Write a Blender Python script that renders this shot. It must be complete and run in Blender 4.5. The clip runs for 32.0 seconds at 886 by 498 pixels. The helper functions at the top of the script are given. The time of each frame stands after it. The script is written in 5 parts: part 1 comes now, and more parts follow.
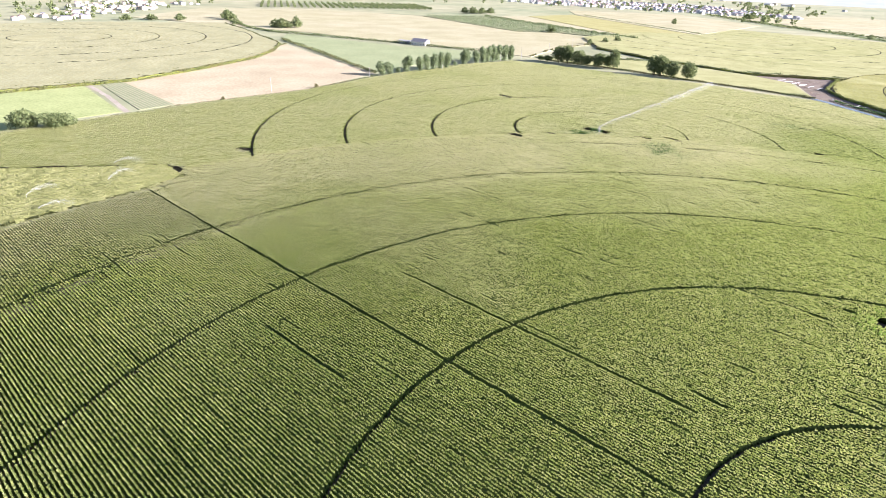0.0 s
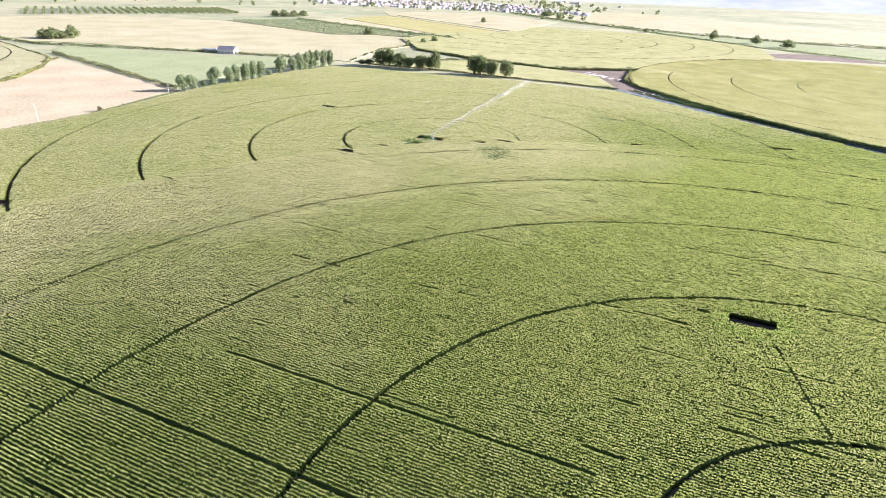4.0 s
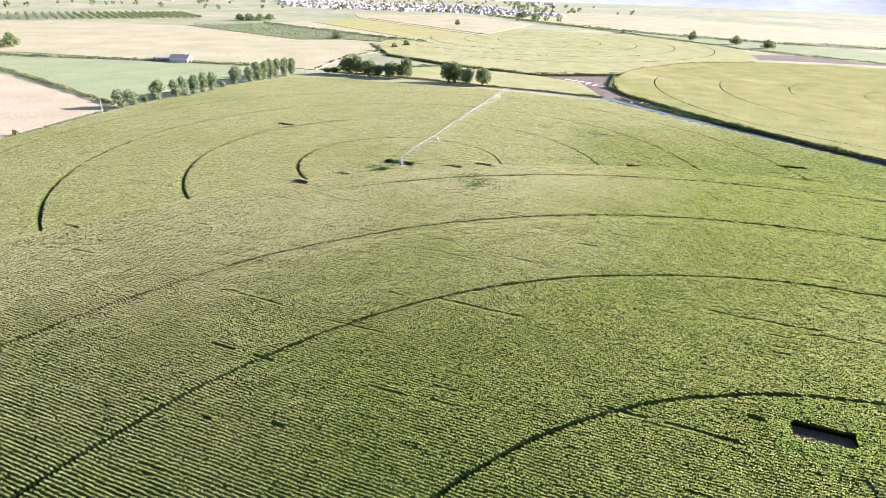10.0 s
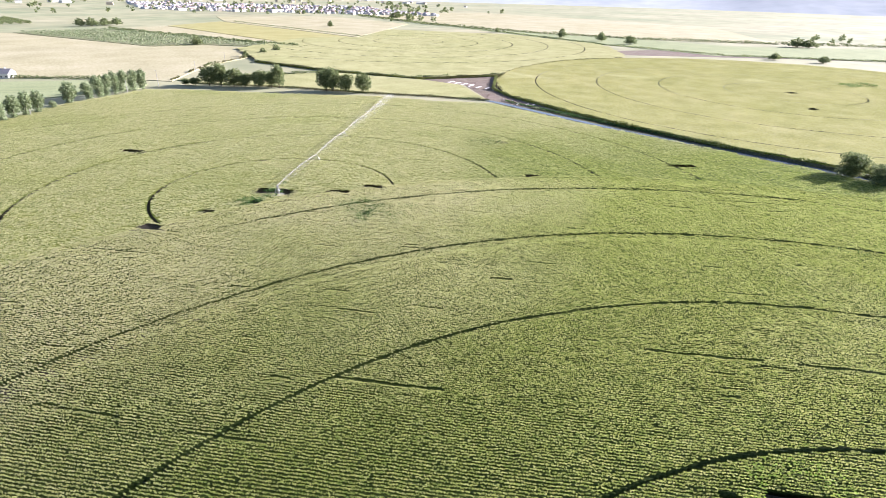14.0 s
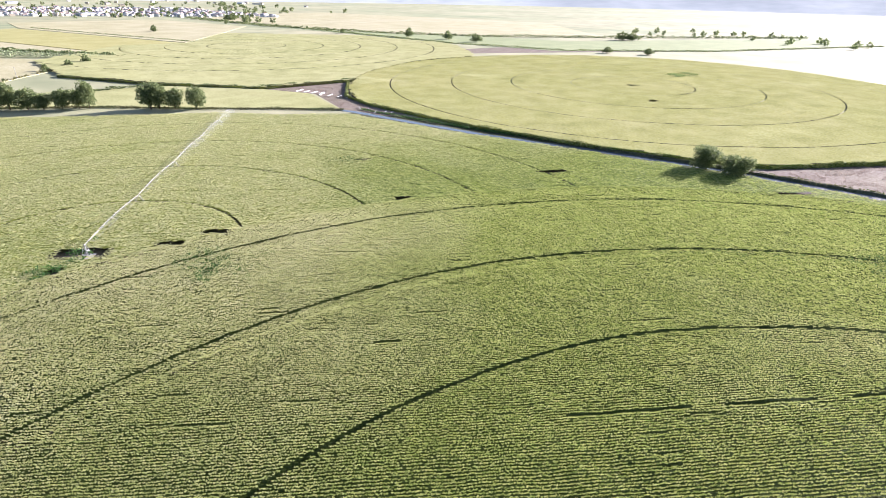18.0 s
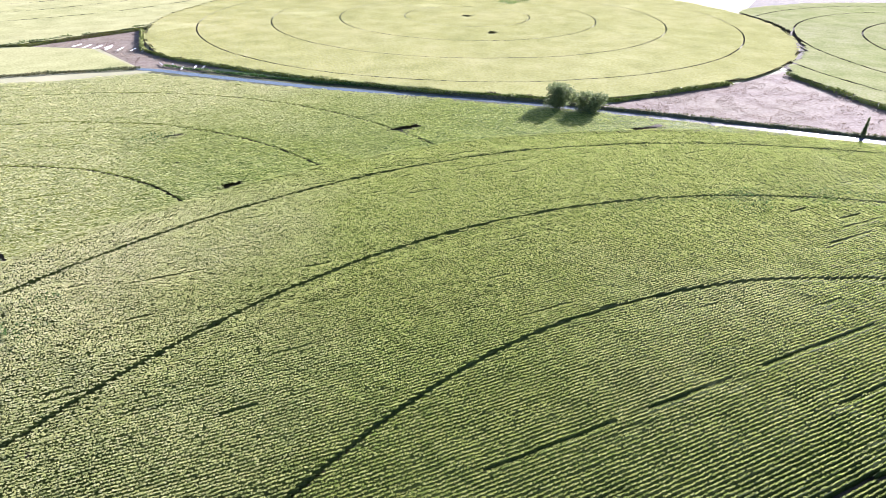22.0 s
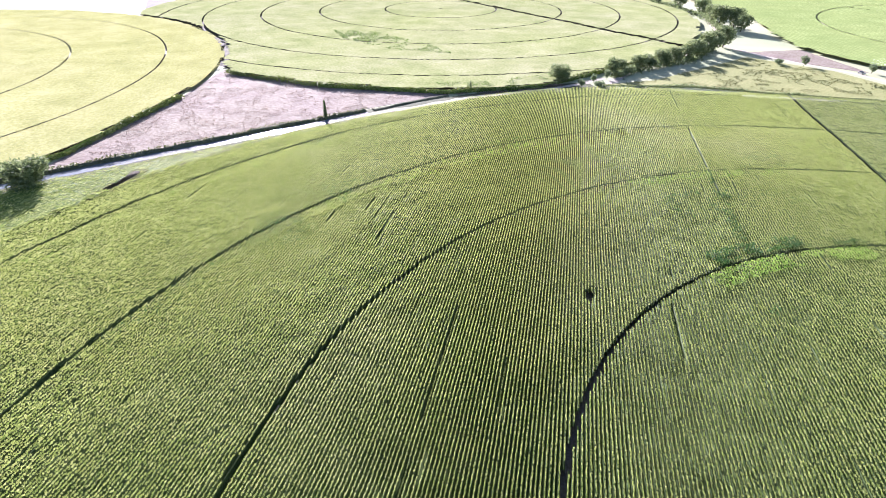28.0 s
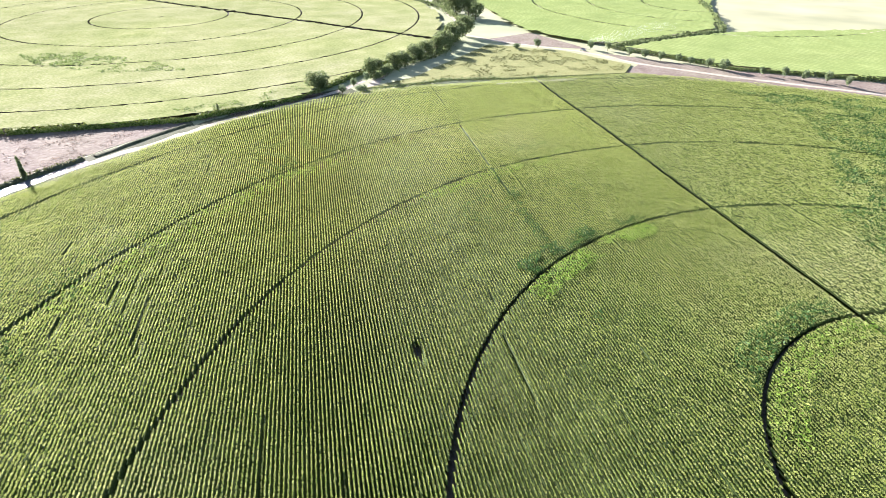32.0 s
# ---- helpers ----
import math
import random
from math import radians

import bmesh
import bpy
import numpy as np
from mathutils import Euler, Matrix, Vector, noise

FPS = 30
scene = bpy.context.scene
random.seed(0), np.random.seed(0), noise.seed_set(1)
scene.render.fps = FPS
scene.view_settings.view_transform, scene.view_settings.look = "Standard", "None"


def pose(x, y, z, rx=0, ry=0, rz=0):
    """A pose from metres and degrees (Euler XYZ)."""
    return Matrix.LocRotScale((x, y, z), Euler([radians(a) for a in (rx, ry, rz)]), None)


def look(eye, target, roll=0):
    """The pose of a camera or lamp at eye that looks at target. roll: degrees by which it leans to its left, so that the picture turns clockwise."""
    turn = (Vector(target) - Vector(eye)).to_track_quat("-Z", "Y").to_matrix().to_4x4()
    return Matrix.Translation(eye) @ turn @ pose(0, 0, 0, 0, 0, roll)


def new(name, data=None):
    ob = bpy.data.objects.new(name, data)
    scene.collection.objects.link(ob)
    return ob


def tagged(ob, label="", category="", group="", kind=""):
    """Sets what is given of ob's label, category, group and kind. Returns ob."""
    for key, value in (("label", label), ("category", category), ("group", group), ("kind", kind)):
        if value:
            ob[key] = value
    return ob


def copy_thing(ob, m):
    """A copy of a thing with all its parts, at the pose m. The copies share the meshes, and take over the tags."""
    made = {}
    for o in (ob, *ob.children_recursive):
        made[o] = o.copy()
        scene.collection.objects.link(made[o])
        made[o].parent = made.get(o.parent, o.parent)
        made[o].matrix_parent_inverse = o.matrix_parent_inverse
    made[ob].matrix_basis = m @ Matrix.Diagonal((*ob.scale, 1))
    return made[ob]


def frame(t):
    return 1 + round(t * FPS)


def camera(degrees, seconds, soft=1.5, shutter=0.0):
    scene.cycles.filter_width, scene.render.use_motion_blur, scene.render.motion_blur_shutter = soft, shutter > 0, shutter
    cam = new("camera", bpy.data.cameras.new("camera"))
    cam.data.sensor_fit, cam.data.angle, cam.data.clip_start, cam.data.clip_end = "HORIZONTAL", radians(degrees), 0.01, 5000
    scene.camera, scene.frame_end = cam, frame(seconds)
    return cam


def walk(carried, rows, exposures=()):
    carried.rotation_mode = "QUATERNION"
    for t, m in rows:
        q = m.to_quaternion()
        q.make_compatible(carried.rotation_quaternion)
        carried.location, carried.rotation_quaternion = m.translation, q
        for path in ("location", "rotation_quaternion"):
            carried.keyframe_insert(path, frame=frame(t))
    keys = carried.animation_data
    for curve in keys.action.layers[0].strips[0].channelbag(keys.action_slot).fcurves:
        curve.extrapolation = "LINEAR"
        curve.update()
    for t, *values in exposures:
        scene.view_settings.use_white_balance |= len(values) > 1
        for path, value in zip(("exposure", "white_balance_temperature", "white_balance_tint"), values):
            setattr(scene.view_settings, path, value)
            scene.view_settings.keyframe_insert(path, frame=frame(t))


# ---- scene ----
cam = camera(77.7, 32.0, soft=0.75)
# seconds, place in metres, and turn in degrees of a drone that flies level, 80 m over the ground
ROWS = [
    (0.0, 0.00, 0.00, 80.33, 63.44, -1.97, 0.98),
    (0.5, 0.24, 3.34, 80.33, 63.50, -1.99, -0.48),
    (1.0, 0.57, 6.77, 80.30, 63.56, -1.97, -2.18),
    (1.5, 0.92, 10.16, 80.28, 63.66, -2.02, -5.14),
    (2.0, 1.24, 13.54, 80.31, 63.79, -2.04, -8.50),
    (2.5, 1.82, 16.98, 80.35, 63.87, -2.00, -11.29),
    (3.0, 2.50, 20.39, 80.39, 63.97, -1.96, -13.63),
    (3.5, 3.34, 23.83, 80.39, 64.06, -1.90, -15.50),
    (5.5, 7.97, 37.28, 80.39, 64.18, -1.71, -17.68),
    (6.0, 9.33, 40.63, 80.39, 64.20, -1.69, -17.92),
    (6.5, 10.66, 44.02, 80.36, 64.21, -1.65, -18.12),
    (7.0, 12.08, 47.43, 80.37, 64.22, -1.59, -18.28),
    (7.5, 13.38, 50.90, 80.28, 64.25, -1.61, -18.45),
    (8.0, 14.77, 54.33, 80.32, 64.27, -1.58, -18.60),
    (8.5, 16.11, 57.83, 80.31, 64.26, -1.61, -18.74),
    (9.0, 17.51, 61.32, 80.35, 64.28, -1.58, -18.91),
    (9.5, 18.95, 64.83, 80.36, 64.30, -1.54, -19.04),
    (10.0, 20.32, 68.39, 80.40, 64.31, -1.52, -19.15),
    (10.5, 21.76, 71.98, 80.37, 64.33, -1.52, -19.30),
    (11.0, 23.14, 75.54, 80.37, 64.34, -1.47, -19.43),
    (11.5, 24.51, 79.13, 80.37, 64.31, -1.48, -19.59),
    (12.0, 25.99, 82.77, 80.30, 64.30, -1.46, -19.72),
    (12.5, 27.49, 86.33, 80.34, 64.33, -1.47, -21.23),
    (13.0, 29.04, 89.94, 80.40, 64.42, -1.40, -24.31),
    (13.5, 30.55, 93.52, 80.43, 64.53, -1.37, -28.35),
    (14.0, 32.20, 97.17, 80.46, 64.59, -1.32, -31.29),
    (14.5, 34.15, 100.66, 80.47, 64.58, -1.28, -32.37),
    (16.5, 42.75, 114.03, 81.06, 64.62, -1.15, -36.69),
    (17.0, 45.31, 117.30, 81.20, 64.66, -1.10, -39.26),
    (17.5, 47.90, 120.53, 81.27, 64.74, -1.07, -42.68),
    (18.0, 50.70, 123.68, 81.37, 64.77, -0.99, -46.26),
    (18.5, 53.58, 126.85, 81.38, 64.76, -0.99, -47.87),
    (19.0, 56.66, 129.71, 81.40, 64.12, -0.94, -49.42),
    (19.5, 59.89, 132.57, 81.45, 62.45, -0.92, -50.74),
    (20.0, 63.22, 135.33, 81.48, 60.56, -0.90, -51.58),
    (20.5, 66.60, 138.03, 81.53, 59.01, -0.85, -53.26),
    (21.0, 69.97, 140.75, 81.56, 58.55, -0.83, -56.02),
    (21.5, 73.38, 143.26, 81.63, 58.55, -0.74, -59.52),
    (22.0, 76.79, 145.70, 81.81, 58.57, -0.68, -63.26),
    (22.5, 80.20, 147.94, 82.01, 58.60, -0.55, -68.18),
    (23.0, 83.65, 150.12, 82.06, 58.64, -0.53, -73.47),
    (23.5, 87.16, 152.03, 82.10, 58.70, -0.52, -78.62),
    (24.0, 90.82, 153.43, 82.27, 58.72, -0.44, -83.75),
    (24.5, 94.58, 154.53, 82.47, 58.70, -0.38, -88.98),
    (25.0, 98.24, 155.37, 82.52, 58.73, -0.33, -93.88),
    (25.5, 101.95, 155.69, 82.67, 58.70, -0.27, -98.44),
    (27.5, 115.84, 154.23, 82.58, 58.59, -0.22, -113.80),
    (28.0, 119.19, 153.17, 82.57, 58.52, -0.23, -117.66),
    (28.5, 122.41, 151.87, 82.51, 58.49, -0.23, -121.84),
    (29.0, 125.60, 150.31, 82.51, 58.43, -0.21, -125.81),
    (29.5, 128.58, 148.54, 82.49, 58.38, -0.21, -129.25),
    (30.0, 131.51, 146.54, 82.47, 58.33, -0.23, -132.78),
    (30.5, 134.30, 144.35, 82.44, 58.28, -0.23, -136.44),
    (31.0, 137.04, 142.03, 82.48, 58.24, -0.26, -139.80),
    (31.5, 139.61, 139.49, 82.43, 58.18, -0.28, -141.55),
    (32.0, 142.03, 136.74, 82.41, 58.12, -0.29, -142.56),
]
walk(cam, [(t, pose(*row)) for t, *row in ROWS], exposures=[(0.0, 1.94, 5900, 25), (8.0, 1.90, 5850, 26), (17.0, 1.82, 5880, 25), (20.0, 1.82, 5920, 24), (22.0, 2.06, 5650, 26), (25.0, 2.32, 5380, 31), (27.5, 2.32, 5550, 30), (29.0, 2.24, 5800, 25), (32.0, 2.28, 6000, 18)])

# ---- light: a low morning sun and a clear sky ----
SUN_AZ, SUN_EL = radians(-10.0), radians(19.0)
sun_way = Vector((math.cos(SUN_AZ) * math.cos(SUN_EL), math.sin(SUN_AZ) * math.cos(SUN_EL), math.sin(SUN_EL)))
sun = new("sun", bpy.data.lights.new("sun", "SUN"))
sun.data.energy, sun.data.angle, sun.data.color = 5.0, radians(0.6), (1.0, 0.94, 0.85)
sun.matrix_world = look(sun_way * 1000, (0, 0, 0))
world = bpy.data.worlds.new("sky")
scene.world = world
world.use_nodes = True
wn = world.node_tree.nodes
sky = wn.new("ShaderNodeTexSky")
sky.sky_type, sky.sun_disc = "NISHITA", False
sky.sun_elevation, sky.sun_rotation = SUN_EL, radians(90) - SUN_AZ
sky.air_density, sky.dust_density = 1.0, 1.5
wn["Background"].inputs["Strength"].default_value = 0.055
world.node_tree.links.new(sky.outputs["Color"], wn["Background"].inputs["Color"])

# ---- materials ----


def node_mat(name, palette, zone_palette=None, fine=2.0, patch=0.15, zone=0.012, rough=0.7, bump=0.0, leaf=0.0, rows=None, spec=0.3, shift=0.5, grad=None, piece=0.0, crisp=0.17, mottled=0.45):
    """A surface of two palettes (dark, mid, light), mottled at a fine and a patch scale and mixed zone by zone.
    leaf: the share of light that shines through. rows: (degrees, spacing, soil colour, share of soil) of a crop in rows."""
    m = bpy.data.materials.new(name)
    m.use_nodes = True
    n, ln = m.node_tree.nodes, m.node_tree.links
    bsdf = n["Principled BSDF"]
    geo = n.new("ShaderNodeNewGeometry")

    def noise_of(scale, detail):
        t = n.new("ShaderNodeTexNoise")
        t.inputs["Scale"].default_value, t.inputs["Detail"].default_value = scale, detail
        ln.new(geo.outputs["Position"], t.inputs["Vector"])
        return t.outputs["Fac"]

    def calc(op, a, b):
        c = n.new("ShaderNodeMath")
        c.operation = op
        for k, v in enumerate((a, b)):
            if isinstance(v, (int, float)):
                c.inputs[k].default_value = v
            else:
                ln.new(v, c.inputs[k])
        return c.outputs[0]

    def ramp(fac, cols, lo=0.3, hi=0.7):
        r = n.new("ShaderNodeValToRGB")
        el = r.color_ramp.elements
        while len(el) < len(cols):
            el.new(0.5)
        for k, c in enumerate(cols):
            el[k].position = lo + (hi - lo) * k / (len(cols) - 1)
            el[k].color = (*c, 1)
        ln.new(fac, r.inputs["Fac"])
        return r.outputs["Color"]

    def mix(fac, a, b):
        x = n.new("ShaderNodeMix")
        x.data_type = "RGBA"
        ln.new(fac, x.inputs[0])
        for k, v in ((6, a), (7, b)):
            if isinstance(v, tuple):
                x.inputs[k].default_value = (*v, 1)
            else:
                ln.new(v, x.inputs[k])
        return x.outputs[2]

    f1 = noise_of(fine, 2.0)
    f2 = noise_of(patch, 4.0)
    fac = calc("ADD", calc("MULTIPLY", f1, 1 - mottled), calc("MULTIPLY", f2, mottled))
    if piece:
        fac = calc("ADD", calc("MULTIPLY", fac, 1 - piece), calc("MULTIPLY", geo.outputs["Random Per Island"], piece))
    col = ramp(fac, palette, shift - crisp - 0.2 * piece, shift + crisp + 0.2 * piece)
    if zone_palette:
        where = noise_of(zone, 3.0)
        # mix slopes by place: drier northward, and fitted to brightness seen from the camera
        if grad:
            cut = n.new("ShaderNodeSeparateXYZ")
            ln.new(geo.outputs["Position"], cut.inputs[0])
            rise = n.new("ShaderNodeMapRange")
            for k, v in enumerate((*grad, -0.26, 0.22), 1):
                rise.inputs[k].default_value = v
            ln.new(calc("SUBTRACT", cut.outputs[1], calc("MULTIPLY", cut.outputs[0], 0.45)), rise.inputs[0])
            where = calc("ADD", where, rise.outputs[0])
        col = mix(ramp(where, ((0, 0, 0), (1, 1, 1)), 0.30, 0.70), col, ramp(fac, zone_palette, shift - crisp - 0.2 * piece, shift + crisp + 0.2 * piece))
    height = f1
    if rows:
        degrees, spacing, soil, share = rows
        sep = n.new("ShaderNodeSeparateXYZ")
        ln.new(geo.outputs["Position"], sep.inputs[0])
        a = radians(degrees + 90)
        across = calc("ADD", calc("MULTIPLY", sep.outputs[0], math.cos(a)), calc("MULTIPLY", sep.outputs[1], math.sin(a)))
        wobble = calc("MULTIPLY", calc("SUBTRACT", f2, 0.5), spacing * 0.5)
        wave = calc("SINE", calc("MULTIPLY", calc("ADD", across, wobble), 2 * math.pi / spacing), 0.0)
        stripe = ramp(wave, ((0, 0, 0), (1, 1, 1)), 2 * share - 1.35 if share > 0.6 else 0.0, 0.9)
        col = mix(stripe, col, soil)
        height = calc("SUBTRACT", f1, calc("MULTIPLY", wave, 0.5))
    ln.new(col, bsdf.inputs["Base Color"])
    bsdf.inputs["Roughness"].default_value = rough
    bsdf.inputs["Specular IOR Level"].default_value = spec
    if bump:
        b = n.new("ShaderNodeBump")
        b.inputs["Distance"].default_value = bump
        b.inputs["Strength"].default_value = 0.8
        ln.new(height, b.inputs["Height"])
        ln.new(b.outputs[0], bsdf.inputs["Normal"])
    if leaf:
        tr = n.new("ShaderNodeBsdfTranslucent")
        ln.new(col, tr.inputs["Color"])
        mx = n.new("ShaderNodeMixShader")
        mx.inputs[0].default_value = leaf
        ln.new(bsdf.outputs[0], mx.inputs[1])
        ln.new(tr.outputs[0], mx.inputs[2])
        ln.new(mx.outputs[0], n["Material Output"].inputs["Surface"])
    return m


def plain_mat(name, colour, rough=0.6, metal=0.0, vary=0.0):
    m = node_mat(name, (tuple(c * 0.75 for c in colour), colour, tuple(min(1, c * 1.15) for c in colour)), None, 6.0, 0.8, rough=rough)
    m.node_tree.nodes["Principled BSDF"].inputs["Metallic"].default_value = metal
    return m


ROW_DEG = -40.0
# shaded copies of the leaf green: darkness between rows is put into the colour
M_CORN_LOW = node_mat("corn_low_leaves_shaded", ((0.018, 0.036, 0.007), (0.040, 0.065, 0.014), (0.072, 0.101, 0.029)), ((0.025, 0.040, 0.009), (0.054, 0.072, 0.017), (0.094, 0.108, 0.032)), fine=2.2, patch=0.12, grad=(80, 250), rough=0.65, spec=0.1, leaf=0.1)
M_CORN = node_mat("corn_outer_leaves_shaded", ((0.048, 0.092, 0.014), (0.106, 0.158, 0.030), (0.176, 0.229, 0.062)), ((0.097, 0.132, 0.022), (0.185, 0.211, 0.044), (0.273, 0.290, 0.079)), fine=2.2, patch=0.12, grad=(80, 250), rough=0.65, spec=0.15, leaf=0.1)
TOP_LEAVES = ((0.195, 0.26, 0.056), (0.325, 0.375, 0.10), (0.455, 0.49, 0.18))
# dry tan leaf tone, with haze over the far maize put into it
DRY_HAZY_LEAVES = ((0.31, 0.325, 0.14), (0.395, 0.395, 0.194), (0.49, 0.48, 0.275))


def toned(palette, share):
    return tuple(tuple(min(1.0, c * share) for c in colour) for colour in palette)


# lit copy of the leaf green, for the crowns over the shaded rows
M_CORN_TOP = node_mat("corn_top_leaves_lit", toned(TOP_LEAVES, 1.1), toned(DRY_HAZY_LEAVES, 1.4), fine=1.1, patch=0.1, zone=0.011, rough=0.6, leaf=0.55, spec=0.12, grad=(115, 250), crisp=0.13, mottled=0.2, piece=0.32)
M_TASSEL = node_mat("corn_tassels", toned(TOP_LEAVES, 1.06), toned(DRY_HAZY_LEAVES, 1.06), fine=2.6, patch=0.1, zone=0.011, rough=0.6, leaf=0.5, spec=0.15, grad=(115, 250), crisp=0.075, mottled=0.10)
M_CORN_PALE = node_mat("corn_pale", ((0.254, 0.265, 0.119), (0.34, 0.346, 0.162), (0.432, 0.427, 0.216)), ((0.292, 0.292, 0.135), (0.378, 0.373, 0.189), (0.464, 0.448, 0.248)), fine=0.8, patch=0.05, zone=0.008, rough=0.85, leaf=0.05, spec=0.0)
# raised blue and lightness put distance haze into this maize colour
M_CORN_FAR = node_mat("corn_far_hazed", ((0.182, 0.218, 0.079), (0.262, 0.288, 0.121), (0.347, 0.352, 0.187)), ((0.203, 0.228, 0.10), (0.29, 0.30, 0.151), (0.37, 0.36, 0.221)),
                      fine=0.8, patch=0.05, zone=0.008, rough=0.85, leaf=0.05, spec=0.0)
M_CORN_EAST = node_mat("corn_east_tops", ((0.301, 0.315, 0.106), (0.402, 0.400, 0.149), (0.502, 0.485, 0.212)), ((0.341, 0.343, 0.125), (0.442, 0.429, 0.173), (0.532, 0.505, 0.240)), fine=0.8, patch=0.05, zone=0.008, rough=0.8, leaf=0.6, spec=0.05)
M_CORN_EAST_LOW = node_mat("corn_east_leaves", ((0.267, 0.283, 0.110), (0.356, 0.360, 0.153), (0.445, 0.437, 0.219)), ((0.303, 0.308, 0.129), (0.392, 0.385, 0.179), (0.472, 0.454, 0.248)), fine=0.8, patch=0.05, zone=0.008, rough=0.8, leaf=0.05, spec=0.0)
M_CORN_SOUTH = node_mat("corn_south", ((0.165, 0.22, 0.075), (0.225, 0.285, 0.10), (0.29, 0.35, 0.14)), ((0.20, 0.245, 0.085), (0.26, 0.31, 0.115), (0.32, 0.37, 0.155)), fine=0.8, patch=0.05, zone=0.02, rough=0.85, leaf=0.05, spec=0.0, rows=(-20, 4.0, (0.20, 0.25, 0.09), 0.5))
M_YOUNG = node_mat("young_corn", ((0.22, 0.245, 0.085), (0.31, 0.325, 0.13), (0.41, 0.41, 0.19)), None, fine=1.5, patch=0.2, rough=0.55, leaf=0.4, spec=0.1)
# pale blue-grey stands in for distance haze on the backdrop hills
M_HILL = node_mat("hazed_backdrop_hills", ((0.411, 0.453, 0.461), (0.476, 0.511, 0.517), (0.543, 0.576, 0.576)), None, fine=0.01, patch=0.002, rough=0.95, spec=0.0)
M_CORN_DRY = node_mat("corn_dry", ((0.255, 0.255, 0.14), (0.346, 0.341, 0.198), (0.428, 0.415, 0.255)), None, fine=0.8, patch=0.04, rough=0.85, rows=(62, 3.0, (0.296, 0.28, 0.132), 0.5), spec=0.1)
# half-shaded copy of the leaf green, for the ragged field edges
M_CORN_MID = node_mat("corn_mid_leaves_shaded", ((0.12, 0.17, 0.03), (0.21, 0.26, 0.055), (0.32, 0.35, 0.10)), ((0.15, 0.18, 0.05), (0.25, 0.27, 0.10), (0.36, 0.36, 0.17)), fine=2.2, patch=0.12, zone=0.011, rough=0.65, spec=0.15, leaf=0.1)
M_WEED = node_mat("weed_leaves", ((0.035, 0.085, 0.022), (0.065, 0.14, 0.035), (0.13, 0.23, 0.06)), None, fine=1.2, patch=0.2, rough=0.55, leaf=0.2, piece=0.4, spec=0.15)
M_LIME = node_mat("fresh_green_leaves", ((0.14, 0.27, 0.03), (0.25, 0.40, 0.06), (0.38, 0.50, 0.12)), None, fine=1.2, patch=0.2, rough=0.55, leaf=0.4, piece=0.4, spec=0.15)
M_LUSH = node_mat("lush_leaves", ((0.163, 0.231, 0.068), (0.218, 0.286, 0.095), (0.286, 0.34, 0.136)), None, fine=1.2, patch=0.2, rough=0.7, leaf=0.3, piece=0.4, spec=0.1)
# soil darkened so tracks and clearings carry their shade in the colour
M_SOIL = node_mat("field_soil", ((0.056, 0.05, 0.04), (0.09, 0.081, 0.065), (0.124, 0.112, 0.093)), None, fine=2.0, patch=0.1, rough=0.95, bump=0.1, spec=0.1)
M_SAND = node_mat("bare_sandy_soil", ((0.324, 0.273, 0.171), (0.396, 0.339, 0.216), (0.461, 0.409, 0.269)), ((0.364, 0.291, 0.178), (0.436, 0.365, 0.235), (0.494, 0.449, 0.302)),
                  fine=0.5, patch=0.03, zone=0.01, rough=0.95, bump=0.1)
M_PINK = node_mat("stubble_soil", ((0.142, 0.107, 0.088), (0.196, 0.155, 0.132), (0.25, 0.209, 0.181)), ((0.147, 0.119, 0.088), (0.206, 0.175, 0.132), (0.261, 0.226, 0.175)),
                  fine=0.6, patch=0.12, zone=0.03, rough=0.95, bump=0.5, spec=0.1)
M_TRACK = node_mat("dirt_track", ((0.286, 0.245, 0.19), (0.374, 0.326, 0.258), (0.449, 0.394, 0.326)), None, fine=1.0, patch=0.1, rough=0.95, bump=0.05)
M_MEADOW = node_mat("meadow_grass", ((0.251, 0.296, 0.115), (0.329, 0.37, 0.158), (0.407, 0.444, 0.201)), None, fine=0.6, patch=0.04, rough=0.85, spec=0.1)
M_GREEN = node_mat("green_crop", ((0.205, 0.246, 0.123), (0.271, 0.309, 0.161), (0.346, 0.374, 0.214)), None, fine=0.5, patch=0.03, rough=0.85, rows=(-28, 7.0, (0.288, 0.321, 0.168), 0.5), spec=0.1)
# straw's own tone, with blue raised to paint in the distance haze
M_STRAW = node_mat("hazed_ripe_straw", ((0.28, 0.264, 0.132), (0.366, 0.337, 0.185), (0.449, 0.415, 0.255)), ((0.312, 0.288, 0.164), (0.403, 0.37, 0.226), (0.485, 0.449, 0.296)),
                   fine=0.4, patch=0.02, zone=0.004, rough=0.85, bump=0.2)
M_YELLOW = node_mat("flowering_crop", ((0.279, 0.272, 0.11), (0.352, 0.33, 0.132), (0.411, 0.382, 0.191)), None, fine=0.4, patch=0.03, rough=0.85, spec=0.1)
M_GREY = node_mat("grey_green_orchard", ((0.082, 0.109, 0.041), (0.163, 0.184, 0.082), (0.258, 0.258, 0.136)), None, fine=0.2, patch=0.03, rough=0.85, bump=0.5, rows=(-60, 8.0, (0.231, 0.224, 0.122), 0.5))
M_GOLD = node_mat("dry_grass", ((0.164, 0.174, 0.061), (0.226, 0.227, 0.089), (0.29, 0.28, 0.123)), None, fine=0.9, patch=0.06, rough=0.85, rows=(15, 3.0, (0.207, 0.219, 0.083), 0.5), spec=0.1)
M_STRIP = node_mat("vegetable_rows", ((0.17, 0.21, 0.095), (0.22, 0.255, 0.125), (0.28, 0.305, 0.165)), None, fine=1.0, patch=0.1, rough=0.8, rows=(-44, 2.4, (0.35, 0.31, 0.21), 0.5))
